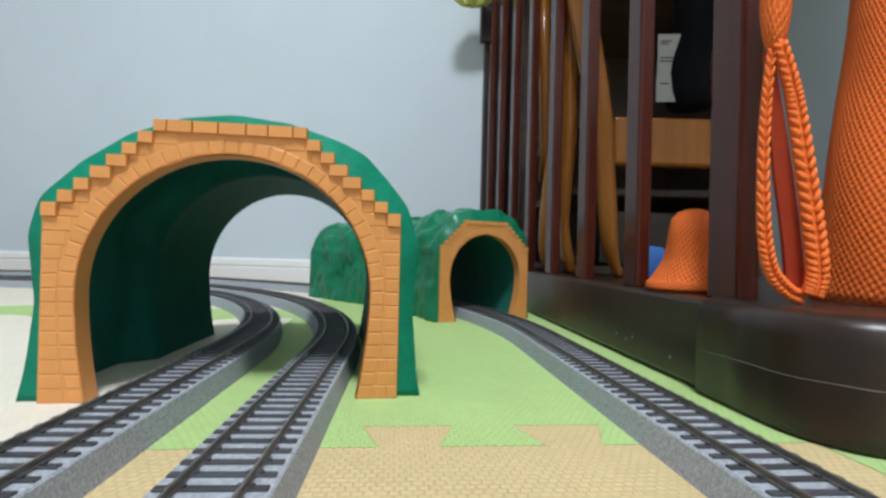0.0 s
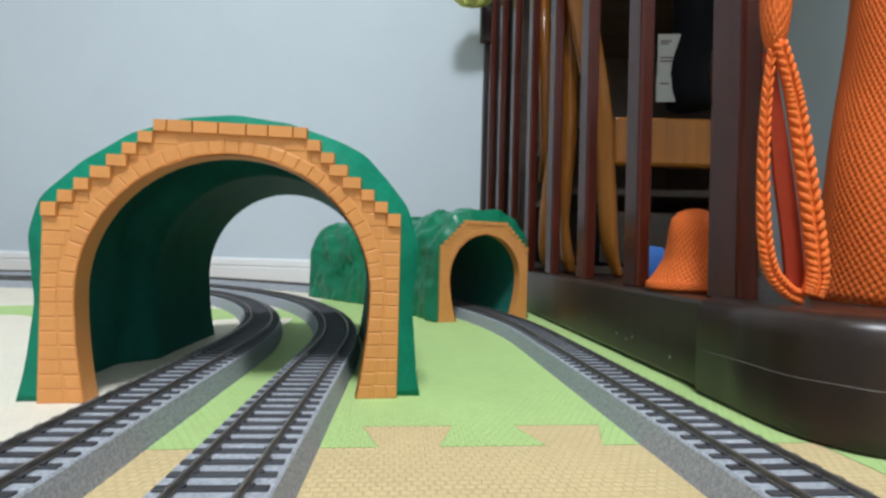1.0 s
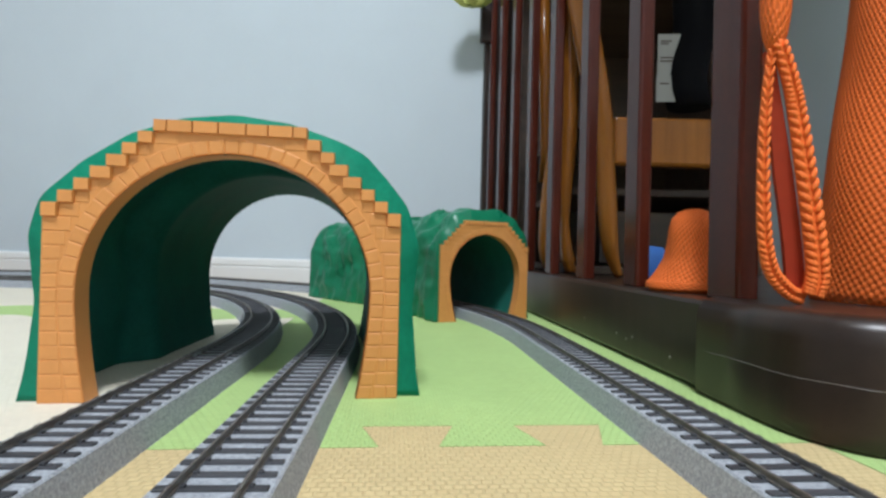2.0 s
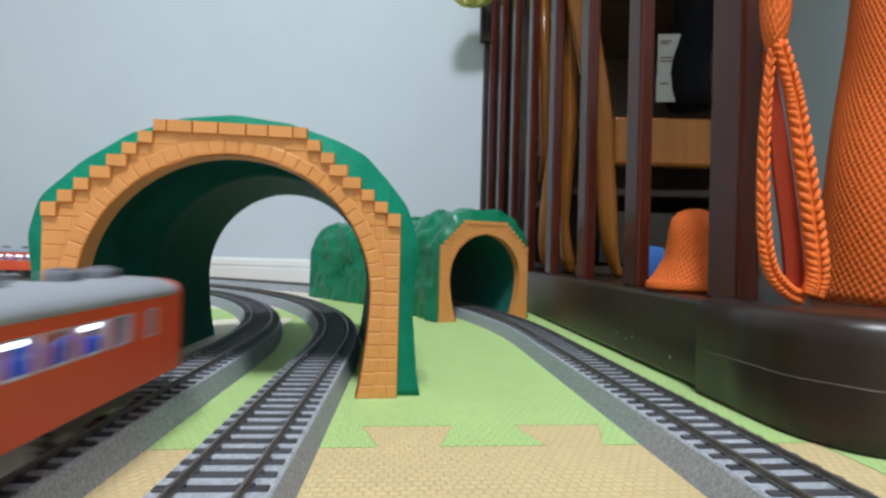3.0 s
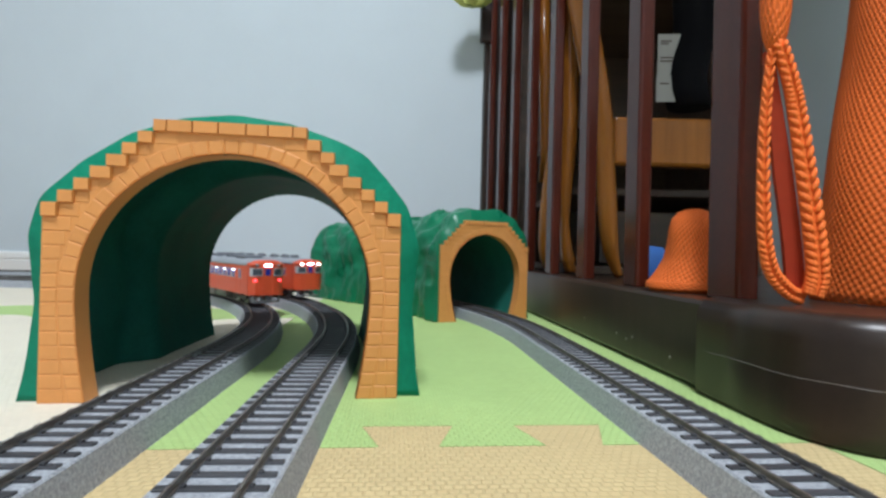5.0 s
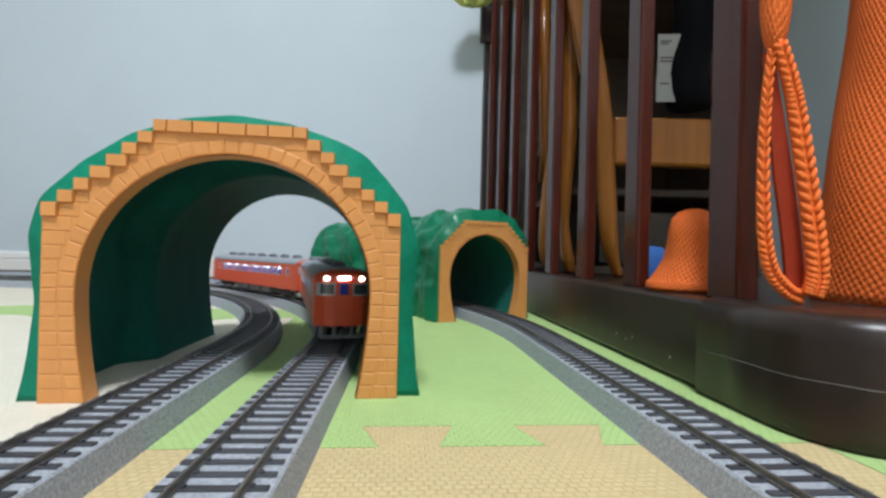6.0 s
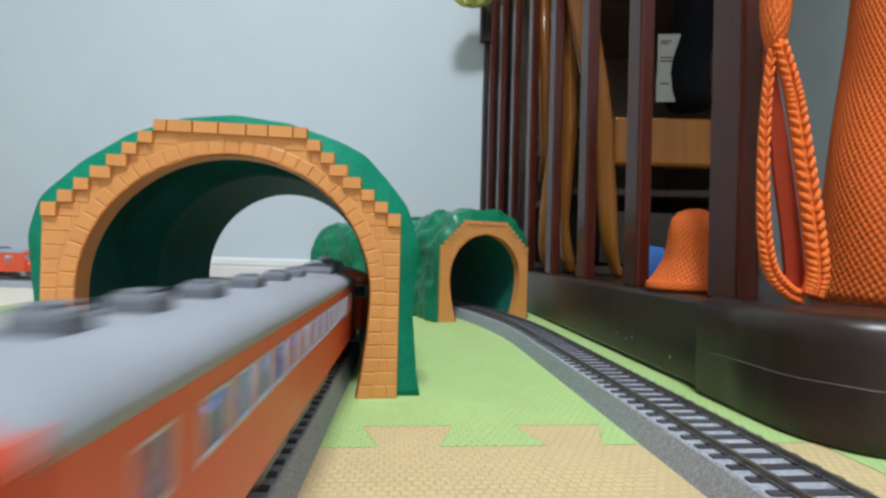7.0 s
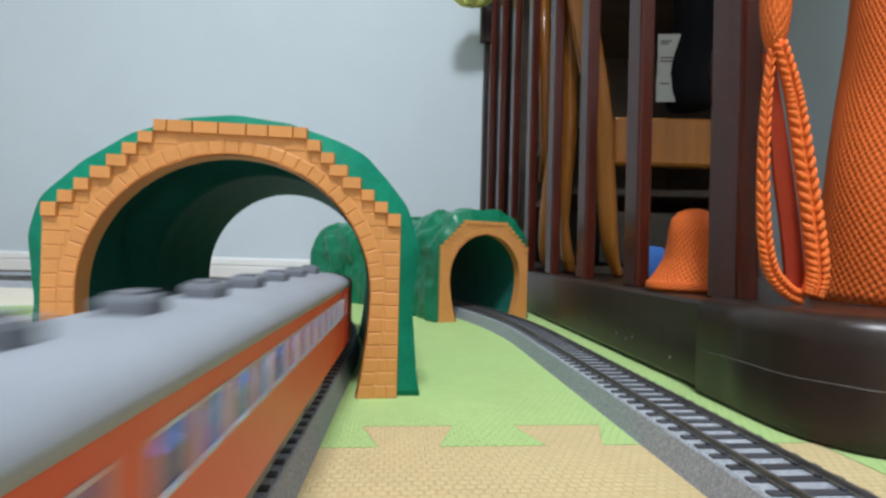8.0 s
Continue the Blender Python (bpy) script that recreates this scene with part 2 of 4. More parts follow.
def loop_at(radius, s):
    """Place and heading on the loop: a straight, then a left curve of half a turn, then a straight back."""
    end = (math.pi - HEAD0) * radius
    n = Vector((math.cos(HEAD0), math.sin(HEAD0)))
    t = Vector((-n.y, n.x))
    c = Vector(ARC_C)
    if s < 0:
        return c + n * radius + t * s, HEAD0
    if s > end:
        return c + Vector((-radius, 0)) + Vector((0, -1)) * (s - end), math.pi
    a = HEAD0 + s / radius
    return c + Vector((math.cos(a), math.sin(a))) * radius, a


def side_line_at(s):
    """The third line: straight past the crib, a left curve through both small tunnels, a straight, a curve along the wall."""
    h0, r, h1 = 0.0920, 596.0, 1.082
    p0 = Vector((77.1, 390.1))
    t0 = Vector((-math.sin(h0), math.cos(h0)))
    if s < 0:
        return p0 + t0 * s, h0
    c = p0 - Vector((math.cos(h0), math.sin(h0))) * r
    l1 = (h1 - h0) * r
    if s < l1:
        a = h0 + s / r
        return c + Vector((math.cos(a), math.sin(a))) * r, a
    p1 = c + Vector((math.cos(h1), math.sin(h1))) * r
    t1 = Vector((-math.sin(h1), math.cos(h1)))
    if s < l1 + 210:
        return p1 + t1 * (s - l1), h1
    p2 = p1 + t1 * 210
    c2 = p2 - Vector((math.cos(h1), math.sin(h1))) * r
    l2 = (math.pi / 2 - h1) * r
    k = s - l1 - 210
    if k < l2:
        a = h1 + k / r
        return c2 + Vector((math.cos(a), math.sin(a))) * r, a
    return c2 + Vector((0, r)) + Vector((-1, 0)) * (k - l2), math.pi / 2


def along(way, s0, s1, step):
    n = max(2, int((s1 - s0) / step))
    return [way(s0 + (s1 - s0) * i / n) for i in range(n + 1)]


def swept_profile(bm, stations, prof):
    rings = []
    for p, a in stations:
        n = Vector((math.cos(a), math.sin(a)))
        rings.append([(p.x + n.x * u, p.y + n.y * u, z) for u, z in prof])
    return sweep(bm, rings)


def railway(label, way, s0, s1, near0, near1, first):
    track = thing("model_railway_track", Matrix.Identity(4), label, "toy track", "railway lines on the mat")
    st = along(way, s0, s1, 12)
    bm = bmesh.new()
    swept_profile(bm, st, [(-17.5, 0), (17.5, 0), (17.3, 0.8), (15.4, 10.0), (14.8, 10.6), (-14.8, 10.6), (-15.4, 10.0), (-17.3, 0.8)])
    part("roadbed", bm, BALLAST, track, "speckled grey moulded ballast bed")
    for side in (-1, 1):
        c = side * GAUGE / 2
        bm = bmesh.new()
        swept_profile(bm, st, [(c - 0.7, 11.25), (c + 0.7, 11.25), (c + 0.65, 11.5), (c + 0.22, 11.7), (c + 0.22, 12.7), (c + 0.42, 12.9), (c + 0.38, RAIL_TOP),
                               (c - 0.38, RAIL_TOP), (c - 0.42, 12.9), (c - 0.22, 12.7), (c - 0.22, 11.7), (c - 0.65, 11.5)])
        part("rail", bm, RAIL, track, "dark weathered metal rail")
    bm = bmesh.new()
    box(bm, -14.2, 14.2, -1.45, 1.45, 9.9, 11.3, 0.25)
    for c in (-GAUGE / 2, GAUGE / 2):
        for side in (-1, 1):
            a, b = sorted((c + side * 0.85, c + side * 2.1))
            box(bm, a, b, -0.8, 0.8, 11.2, 12.0, 0)
    tie = mesh_of("sleeper", bm, SLEEPER)
    pitch = 8.13
    far = bmesh.new()
    s = first - pitch * math.floor((first - s0) / pitch)
    while s < s1:
        p, a = way(s)
        m = Matrix.Translation((p.x * MM, p.y * MM, 0)) @ Matrix.Rotation(a, 4, "Z")
        if near0 < s < near1:
            o = new("sleeper", tie)
            o.parent, o.matrix_local = track, m
        else:
            box(far, -14.2, 14.2, -1.45, 1.45, 9.9, 11.3, 0, m)
        s += pitch
    o = part("far_sleepers", far, SLEEPER, track)
    o["kind"] = "stuff"
    # joints between the track sections: short bright fishplates
    for j, s in enumerate(range(int(near0) + 60, int(near1), 246)):
        p, a = way(s)
        m = Matrix.Translation((p.x * MM, p.y * MM, 0)) @ Matrix.Rotation(a, 4, "Z")
        for side in (-1, 1):
            bm = bmesh.new()
            c = side * GAUGE / 2
            box(bm, c - 1.2, c + 1.2, -4.5, 4.5, 11.3, 12.5, 0.3)
            o = part("rail_joiner", bm, STEEL, track, "small bright metal rail joiner")
            o.matrix_local = m
    return track


# ---------------------------------------------------------------- room
WALL_TURN = Matrix.Translation((-0.15, 1.07, 0)) @ Matrix.Rotation(math.radians(-8.5), 4, "Z")
FLOOR_Z = -10.0
X0, X1, Y0, CEIL = -2300.0, 1050.0, -3000.0, 2400.0


def room_piece(name, x0, x1, y0, y1, z0, z1, mat, label, category):
    bm = bmesh.new()
    box(bm, x0, x1, y0, y1, z0, z1)
    bmesh.ops.transform(bm, matrix=WALL_TURN, verts=bm.verts)
    return mesh_thing(name, bm, mat, label, category, kind="structure")


room_piece("floor", X0, X1, Y0, 0, FLOOR_Z - 60, FLOOR_Z, FLOOR_WOOD, "brown wooden floor under the foam mats", "floor")
room_piece("wall_north", X0 - 100, X1 + 100, 0, 100, FLOOR_Z - 60, CEIL, WALLPAPER, "pale blue-grey papered wall behind the tracks", "wall")
room_piece("wall_south", X0 - 100, X1 + 100, Y0 - 100, Y0, FLOOR_Z - 60, CEIL, ROOM_PAPER, "dull grey papered wall", "wall")
room_piece("wall_west", X0 - 100, X0, Y0, 0, FLOOR_Z - 60, CEIL, ROOM_PAPER, "dull grey papered wall", "wall")
room_piece("wall_east", X1, X1 + 100, Y0, 0, FLOOR_Z - 60, CEIL, ROOM_PAPER, "dull grey papered wall beyond the crib", "wall")
room_piece("ceiling", X0 - 100, X1 + 100, Y0 - 100, 100, CEIL, CEIL + 60, CEILING_PAINT, "plain white ceiling", "ceiling")


def baseboard():
    bm = bmesh.new()
    prof = [(0, FLOOR_Z), (-12, FLOOR_Z), (-12, 28), (-10.5, 29.5), (-9, 30), (-9, 31.5), (-10.5, 32), (-11, 33), (-10, 44), (-8, 47), (-5, 48), (0, 48)]
    rings = [[(x, y, z) for y, z in prof] for x in (X0, X1)]
    sweep(bm, rings)
    bmesh.ops.transform(bm, matrix=WALL_TURN, verts=bm.verts)
    bmesh.ops.recalc_face_normals(bm, faces=bm.faces)
    return mesh_thing("baseboard", bm, BASE_PAINT, "white moulded baseboard with a groove along the wall", "baseboard", kind="structure")


baseboard()

# the shade of the ceiling lamp
bm = bmesh.new()
lathe(bm, [(295, 2400), (300, 2392), (298, 2352), (280, 2340), (276, 2346), (276, 2398)], 48)
bmesh.ops.translate(bm, vec=(-0.05, -0.78, 0), verts=bm.verts)
mesh_thing("ceiling_lamp", bm, BASE_PAINT, "round white ceiling lamp ring", "lamp", smooth=True)

# ---------------------------------------------------------------- foam mats
MAT_TURN = math.radians(5.4)


def teeth_line(u0, u1, v, n, depth, neck, head, out):
    """An edge of jigsaw teeth from u0 to u1 at v; teeth point towards out."""
    pts = []
    step = (u1 - u0) / n
    for i in range(n):
        c = u0 + step * (i + 0.5)
        pts += [(c - neck / 2 * (1 if step > 0 else -1), v), (c - head / 2 * (1 if step > 0 else -1), v + out * depth),
                (c + head / 2 * (1 if step > 0 else -1), v + out * depth), (c + neck / 2 * (1 if step > 0 else -1), v)]
    return pts


def foam_mat(outline, mat, label, top=0.0):
    bm = bmesh.new()
    lo = [vert(bm, x, y, FLOOR_Z) for x, y in outline]
    mid = [vert(bm, x, y, top - 0.8) for x, y in outline]
    hi = [vert(bm, x, y, top) for x, y in outline]
    n = len(outline)
    for a, b in ((lo, mid), (mid, hi)):
        for i in range(n):
            bm.faces.new((a[i], a[(i + 1) % n], b[(i + 1) % n], b[i]))
    bm.faces.new(hi)
    bm.faces.new(lo[::-1])
    o = mesh_thing("foam_mat", bm, mat, label, "play mat", "joined foam mats")
    o.matrix_world = Matrix.Rotation(MAT_TURN, 4, "Z")
    return o


# corners of the mats in the mat's own turned axes
TAN_EDGE = 189.0
tan_teeth = teeth_line(351.0, -24.0, TAN_EDGE, 6, 22.5, 22, 37, 1)
foam_mat([(-100, -1400), (167.5, -1400), (167.5, TAN_EDGE)] + [p for p in tan_teeth if p[0] < 155] + [(-100, TAN_EDGE)], MAT_TAN,
         "tan foam play mat with a woven surface and jigsaw teeth")
green_low = [(u, v) for u, v in reversed(teeth_line(351.0, -24.0, TAN_EDGE, 6, 22.5, 22, 37, 1)) if u < 155]
foam_mat([(-100, TAN_EDGE + 0.6)] + [(u, v + 0.6) for u, v in green_low] + [(168.1, TAN_EDGE + 0.6), (460, TAN_EDGE + 0.6), (460, 860), (-100, 860)], MAT_GREEN,
         "light green foam play mat with a woven surface")
foam_mat([(168.1, -1400), (460, -1400), (460, TAN_EDGE), (168.1, TAN_EDGE)], MAT_GREEN, "light green foam play mat with a woven surface")


def wavy(v, u0, u1, gap=0.0):
    """A gently waving mat edge from u0 to u1."""
    n = 60
    return [(u0 + (u1 - u0) * i / n, v + gap + 7 * math.sin((u0 + (u1 - u0) * i / n) * 0.045) + 4 * math.sin((u0 + (u1 - u0) * i / n) * 0.12 + 1)) for i in range(n + 1)]


foam_mat([(-900, -1400), (-100.6, -1400)] + wavy(530, -100.6, -900), MAT_CREAM, "cream foam play mat with a woven surface")
foam_mat(wavy(530, -900, -100.6, 0.5) + wavy(612, -100.6, -900), MAT_GREEN, "narrow light green foam mat strip between cream mats")
foam_mat([(-1500, 612)] + wavy(612, -900, -100.6, 0.5) + [(-100.6, 1080), (-1500, 1080)], MAT_CREAM, "cream foam play mat with a woven surface")
foam_mat([(-1500, -1400), (-900.6, -1400), (-900.6, 611), (-1500, 611)], MAT_CREAM, "cream foam play mat with a woven surface")

railway("inner grey-ballasted model railway line curving away through the tunnel", lambda s: loop_at(R_IN, s), -1300, 2600, -330, 1250, -146.1)
railway("outer grey-ballasted model railway line curving away through the tunnel", lambda s: loop_at(R_OUT, s), -1300, 2900, -330, 1300, -176.0)
railway("grey-ballasted model railway line running beside the crib into a small tunnel", side_line_at, -800, 1560, -330, 1150, -239.0)


# ---------------------------------------------------------------- toy tunnels
def arch_half(z, shape):
    """Half the width of the opening at height z."""
    a, zc, top, foot = shape
    if z >= zc:
        return a * math.sqrt(max(0.0, 1 - ((z - zc) / (top - zc)) ** 2))
    return a - (a - foot) * ((zc - z) / zc) ** 1.8


def arch_line(shape, n, grow=0.0):
    """Points (u, z) of the opening from the foot on one side to the other, grown outwards."""
    a, zc, top, foot = shape
    pts = []
    lo = max(4, n // 5)
    for i in range(lo):
        z = zc * i / lo
        pts.append((-arch_half(z, shape) - grow, z))
    for i in range(n + 1):
        q = math.pi * (1 - i / n)
        pts.append(((a + grow) * math.cos(q), zc + (top - zc + grow) * math.sin(q)))
    for i in range(lo - 1, -1, -1):
        z = zc * i / lo
        pts.append((arch_half(z, shape) + grow, z))
    return pts


def block_mesh(bm, quad, y0, y1, inset, flip):
    """A moulded block: a quad (u, z) raised from y0 to y1 with an inset face."""
    cu, cz = sum(p[0] for p in quad) / 4, sum(p[1] for p in quad) / 4
    a = [vert(bm, u, y0, z) for u, z in quad]
    r = []
    for u, z in quad:
        d = math.hypot(u - cu, z - cz) or 1
        r.append((u - (u - cu) / d * inset, z - (z - cz) / d * inset))
    s = [vert(bm, u, y0 + (y1 - y0) * 0.75, z) for u, z in [((q[0] + w[0]) / 2, (q[1] + w[1]) / 2) for q, w in zip(quad, r)]]
    b = [vert(bm, u, y1, z) for u, z in r]
    for p, q in ((a, s), (s, b)):
        for i in range(4):
            j = (i + 1) % 4
            bm.faces.new((p[i], p[j], q[j], q[i]))
    bm.faces.new(b)


def portal(tunnel, shape, half, eave, cap_half, height, steps, ring, rows, y_front, facing, relief, thick):
    """The brick front: a plate with the opening, ring stones, courses and stepped coping."""
    sh = (height - eave) / steps
    sw = (half - cap_half) / steps
    outer_u = lambda z: half if z <= eave else half - sw * min(steps, math.floor((z - eave) / sh + 0.001) + 1)
    # plate: strips between the opening and the stepped outline
    bm = bmesh.new()
    zs = [eave * i / rows for i in range(rows)] + [eave + sh * i for i in range(steps + 1)]
    yb = y_front - facing * thick
    for z0, z1 in zip(zs, zs[1:]):
        uo = outer_u((z0 + z1) / 2)
        for side in (-1, 1):
            ui0, ui1 = arch_half(z0, shape) if z0 < shape[2] else 0, arch_half(z1, shape) if z1 < shape[2] else 0
            q = [(side * ui0, z0), (side * uo, z0), (side * uo, z1), (side * ui1, z1)]
            f, b = [vert(bm, u, y_front, z) for u, z in q], [vert(bm, u, yb, z) for u, z in q]
            bm.faces.new(f)
            bm.faces.new(b[::-1])
            for i in range(4):
                if i == 3 and ui0 == 0 and ui1 == 0:
                    continue
                j = (i + 1) % 4
                bm.faces.new((f[i], b[i], b[j], f[j]))
    bmesh.ops.remove_doubles(bm, verts=bm.verts, dist=0.00005)
    bmesh.ops.recalc_face_normals(bm, faces=bm.faces)
    part("portal_plate", bm, BRICK, tunnel)
    # intrados: smooth lip inside the opening
    bm = bmesh.new()
    lip_in, lip_out = arch_line(shape, 36, -0.6), arch_line(shape, 36, 1.2)
    rings = []
    for y in (y_front + facing * 0.8, y_front, y_front - facing * (thick + 2)):
        rings.append([(u, y, z) for u, z in lip_in])
    sweep(bm, rings, closed=False, caps=False)
    sweep(bm, [[(u, y_front - facing * (thick + 2), z) for u, z in lip_in], [(u, y_front - facing * (thick + 2), z) for u, z in lip_out]], closed=False, caps=False)
    part("arch_lip", bm, BRICK, tunnel, "smooth orange plastic arch lining", smooth=True)

    def stone(quad, depth, inset=0.95):
        bm = bmesh.new()
        block_mesh(bm, quad, y_front - facing * 0.2, y_front + facing * depth * relief, inset, facing)
        bmesh.ops.recalc_face_normals(bm, faces=bm.faces)
        part("brick", bm, BRICK, tunnel)

    # ring stones
    line_in, line_out = arch_line(shape, 400, 0.0), arch_line(shape, 400, ring)
    cum = [0.0]
    for a, b in zip(line_in, line_in[1:]):
        cum.append(cum[-1] + math.hypot(b[0] - a[0], b[1] - a[1]))
    n = round(cum[-1] / (ring * 0.95))
    cuts = []
    for k in range(n + 1):
        d = cum[-1] * k / n
        cuts.append(min(range(len(cum)), key=lambda i: abs(cum[i] - d)))
    for i0, i1 in zip(cuts, cuts[1:]):
        g = 0.03
        p, q, r, s = Vector(line_in[i0]), Vector(line_in[i1]), Vector(line_out[i1]), Vector(line_out[i0])
        t = (q - p).normalized() * g
        stone([tuple(p + t), tuple(q - t), tuple(r - t), tuple(s + t)], 0.42 + random.uniform(-0.06, 0.06))
    # courses
    ring_u = lambda z: max(0.0, arch_half(max(0, z - 0.0), (shape[0] + ring, shape[1], shape[2] + ring, shape[3] + ring))) if z < shape[2] + ring else 0.0
    for r, (z0, z1) in enumerate(zip(zs, zs[1:])):
        uo = outer_u((z0 + z1) / 2)
        ui = max(ring_u(z0), ring_u(z1)) if z1 > shape[1] else max(ring_u(z0), ring_u(z1))
        top = z0 >= eave - 0.01
        last = r == len(zs) - 2
        if last:
            m = 6
            w = 2 * cap_half / m
            cuts_u = [-cap_half] + [-cap_half + w * (i + 0.5) + random.uniform(-0.8, 0.8) for i in range(m)] + [cap_half]
            for a, b in zip(cuts_u, cuts_u[1:]):
                stone([(a + 0.02, z0 + 0.1), (b - 0.02, z0 + 0.1), (b - 0.02, z1), (a + 0.02, z1)], 2.0, 0.4)
            continue
        for side in (-1, 1):
            u, first = uo, True
            stop = ui if ui > 0 else 0.0
            if uo - stop < 1.5:
                continue
            while u - stop > 1.2:
                w = (sw * 1.02 if top or r == rows - 1 else random.choice((5.5, 8.0, 10.5))) if first else random.uniform(8.5, 12.5)
                e = u - w
                if e - stop < 3.5:
                    e = stop
                q = [(side * (u - 0.03), z0 + 0.03), (side * (e + 0.03), z0 + 0.03), (side * (e + 0.03), z1 - 0.03), (side * (u - 0.03), z1 - 0.03)]
                coping = first and (top or r == rows - 1)
                stone(q, 2.0 if coping else 0.32 + random.uniform(-0.06, 0.06), 0.45 if coping else 0.95)
                u, first = e, False


def mountain(tunnel, shape, hull, y0, y1, bumps, seed, wall, plastic, crags=0.0, sink=0.0):
    """The green hill: an uneven outer skin and a smooth inner skin, closed at the foot and ends."""
    nl = 44
    inner = arch_line(shape, 80, 1.5)
    m = len(inner)
    out_rings, in_rings = [], []
    for k in range(nl + 1):
        f = k / nl
        y = y0 + (y1 - y0) * f
        ring = []
        edge = min(1.0, min(f, 1 - f) * 8)
        for u, z in hull(m, f):
            z *= 1 - sink * f * f
            amp = bumps * (0.25 + 0.75 * edge)
            nv = noise.noise(Vector((u * 0.028 + seed, y * 0.03, z * 0.03))) + 0.5 * noise.noise(Vector((u * 0.07, y * 0.08 + seed, z * 0.07))) + 0.22 * noise.noise(Vector((u * 0.17, y * 0.18, z * 0.17 + seed)))
            nv += crags * (0.5 - abs(noise.noise(Vector((u * 0.045 + seed, y * 0.05, z * 0.022)))) * 2.2)
            l = math.hypot(u, z - shape[1]) or 1
            kz = min(1.0, z / 18.0)
            ring.append((u + u / l * nv * amp, y, max(0.0, z + (z - shape[1]) / l * nv * amp * kz) if z > 0.5 else 0.0))
        out_rings.append(ring)
        # hollow behind the front, with an inward fold half way
        w = min(1.0, max(0.0, (f - 0.05) / 0.08)) if f < 0.42 else max(0.18, 1.0 - (f - 0.42) / 0.07 * 0.82) if f < 0.6 else 0.18 * (1 - (f - 0.6) / 0.4)
        w *= wall
        skin = hull(m, f)
        g = []
        for (u, z), (hu, hz) in zip(inner, skin):
            l = math.hypot(hu, hz - shape[1]) or 1
            su, sz = hu - hu / l * 3.2, max(0.0, hz - (hz - shape[1]) / l * 3.2) if hz > 0.5 else 0.0
            wob = 0.15 * math.sin(y * 0.21 + z * 0.05)
            narrow = 1 - 0.06 * f * f
            g.append(((u + (su - u) * w) * narrow + wob * (1 if u > 0 else -1) * edge, y, z + (sz - z) * w))
        if k == nl:
            g = [(u * (0.992 + 0.007 * (i % 2)), y, z * (0.992 + 0.007 * (i % 2))) for i, (u, y, z) in enumerate(g)]
        in_rings.append(g)
    bm = bmesh.new()
    a = sweep(bm, out_rings, closed=False, caps=False)
    rim = [in_rings[0], in_rings[-1]]
    b = {0: [vert(bm, *p) for p in rim[0]], nl: [vert(bm, *p) for p in rim[1]]}
    for i in (0, m - 1):
        for k in range(1, nl):
            b.setdefault(k, {})[i] = vert(bm, *in_rings[k][i])
    for k in range(nl):
        for i in (0, m - 1):
            bm.faces.new((a[k][i], a[k + 1][i], b[k + 1][i], b[k][i]))
    for k in (0, nl):
        for i in range(m - 1):
            bm.faces.new((a[k][i], a[k][i + 1], b[k][i + 1], b[k][i]))
    bmesh.ops.recalc_face_normals(bm, faces=bm.faces)
    part("mountain", bm, plastic, tunnel, "glossy dark green moulded plastic hillside", smooth=True)
    # inner skin; its darker green carries the shade inside the tunnel
    bm = bmesh.new()
    sweep(bm, in_rings, closed=False, caps=False)
    part("lining", bm, GREEN_SHADED, tunnel, "inside of the tunnel, same green plastic with shade painted in", smooth=True)


def hull_of(key):
    """Outer outline from foot to foot, evenly spaced and eased."""
    def f(n, along_):
        lens = [0.0]
        for a, b in zip(key, key[1:]):
            lens.append(lens[-1] + math.hypot(b[0] - a[0], b[1] - a[1]))
        pts = []
        for i in range(n):
            d = lens[-1] * i / (n - 1)
            j = max(k for k in range(len(lens)) if lens[k] <= d + 1e-6)
            j = min(j, len(key) - 2)
            t = (d - lens[j]) / (lens[j + 1] - lens[j])
            pts.append((key[j][0] + (key[j + 1][0] - key[j][0]) * t, key[j][1] + (key[j + 1][1] - key[j][1]) * t))
        sm = [pts[0]]
        for i in range(1, n - 1):
            sm.append((pts[i - 1][0] * 0.25 + pts[i][0] * 0.5 + pts[i + 1][0] * 0.25, pts[i - 1][1] * 0.25 + pts[i][1] * 0.5 + pts[i + 1][1] * 0.25))
        return sm + [pts[-1]]
    return f


BIG_HILL = [(-90, 0), (-88, 10), (-83.5, 45), (-87.5, 75), (-83, 92), (-65, 110), (-45, 123), (-24, 131), (0, 134), (25, 131.5), (49, 124), (62, 118), (70, 109.5), (83, 93), (89, 73), (86, 45), (89, 10), (91, 0)]
SMALL_HILL = [(-58, 0), (-57, 12), (-55, 45), (-56, 74), (-51, 92), (-38, 109), (-20, 118), (0, 117), (18, 119), (38, 108), (52, 91), (56, 72), (55, 45), (57, 12), (58, 0)]


def big_tunnel():
    t = thing("toy_tunnel", pose(-0.0994, 0.2395, 0, 0, 0, 8.2), "large green plastic toy tunnel with orange brick arch over two tracks", "toy tunnel")
    shape = (65.4, 50.0, 114.6, 59.9)
    portal(t, shape, 79.4, 89.6, 34.0, 128.9, 7, 6.9, 14, 0.0, -1, 1.0, 9.0)
    mountain(t, shape, hull_of(BIG_HILL), 4.0, 188.0, 2.2, 3.1, 0.85, GREEN)
    return t


def small_tunnel(m, label):
    t = thing("small_toy_tunnel", m, label, "toy tunnel", "small tunnels on the side line")
    shape = (43.5, 46.0, 91.5, 35.0)
    portal(t, shape, 54.0, 79.0, 27.0, 105.0, 6, 5.5, 14, 0.0, -1, 0.45, 7.0)
    mountain(t, shape, hull_of(SMALL_HILL), 3.0, 170.0, 6.0, 7.7, 0.0, GREEN_GLOSS, 0.75, 0.07)
    return t


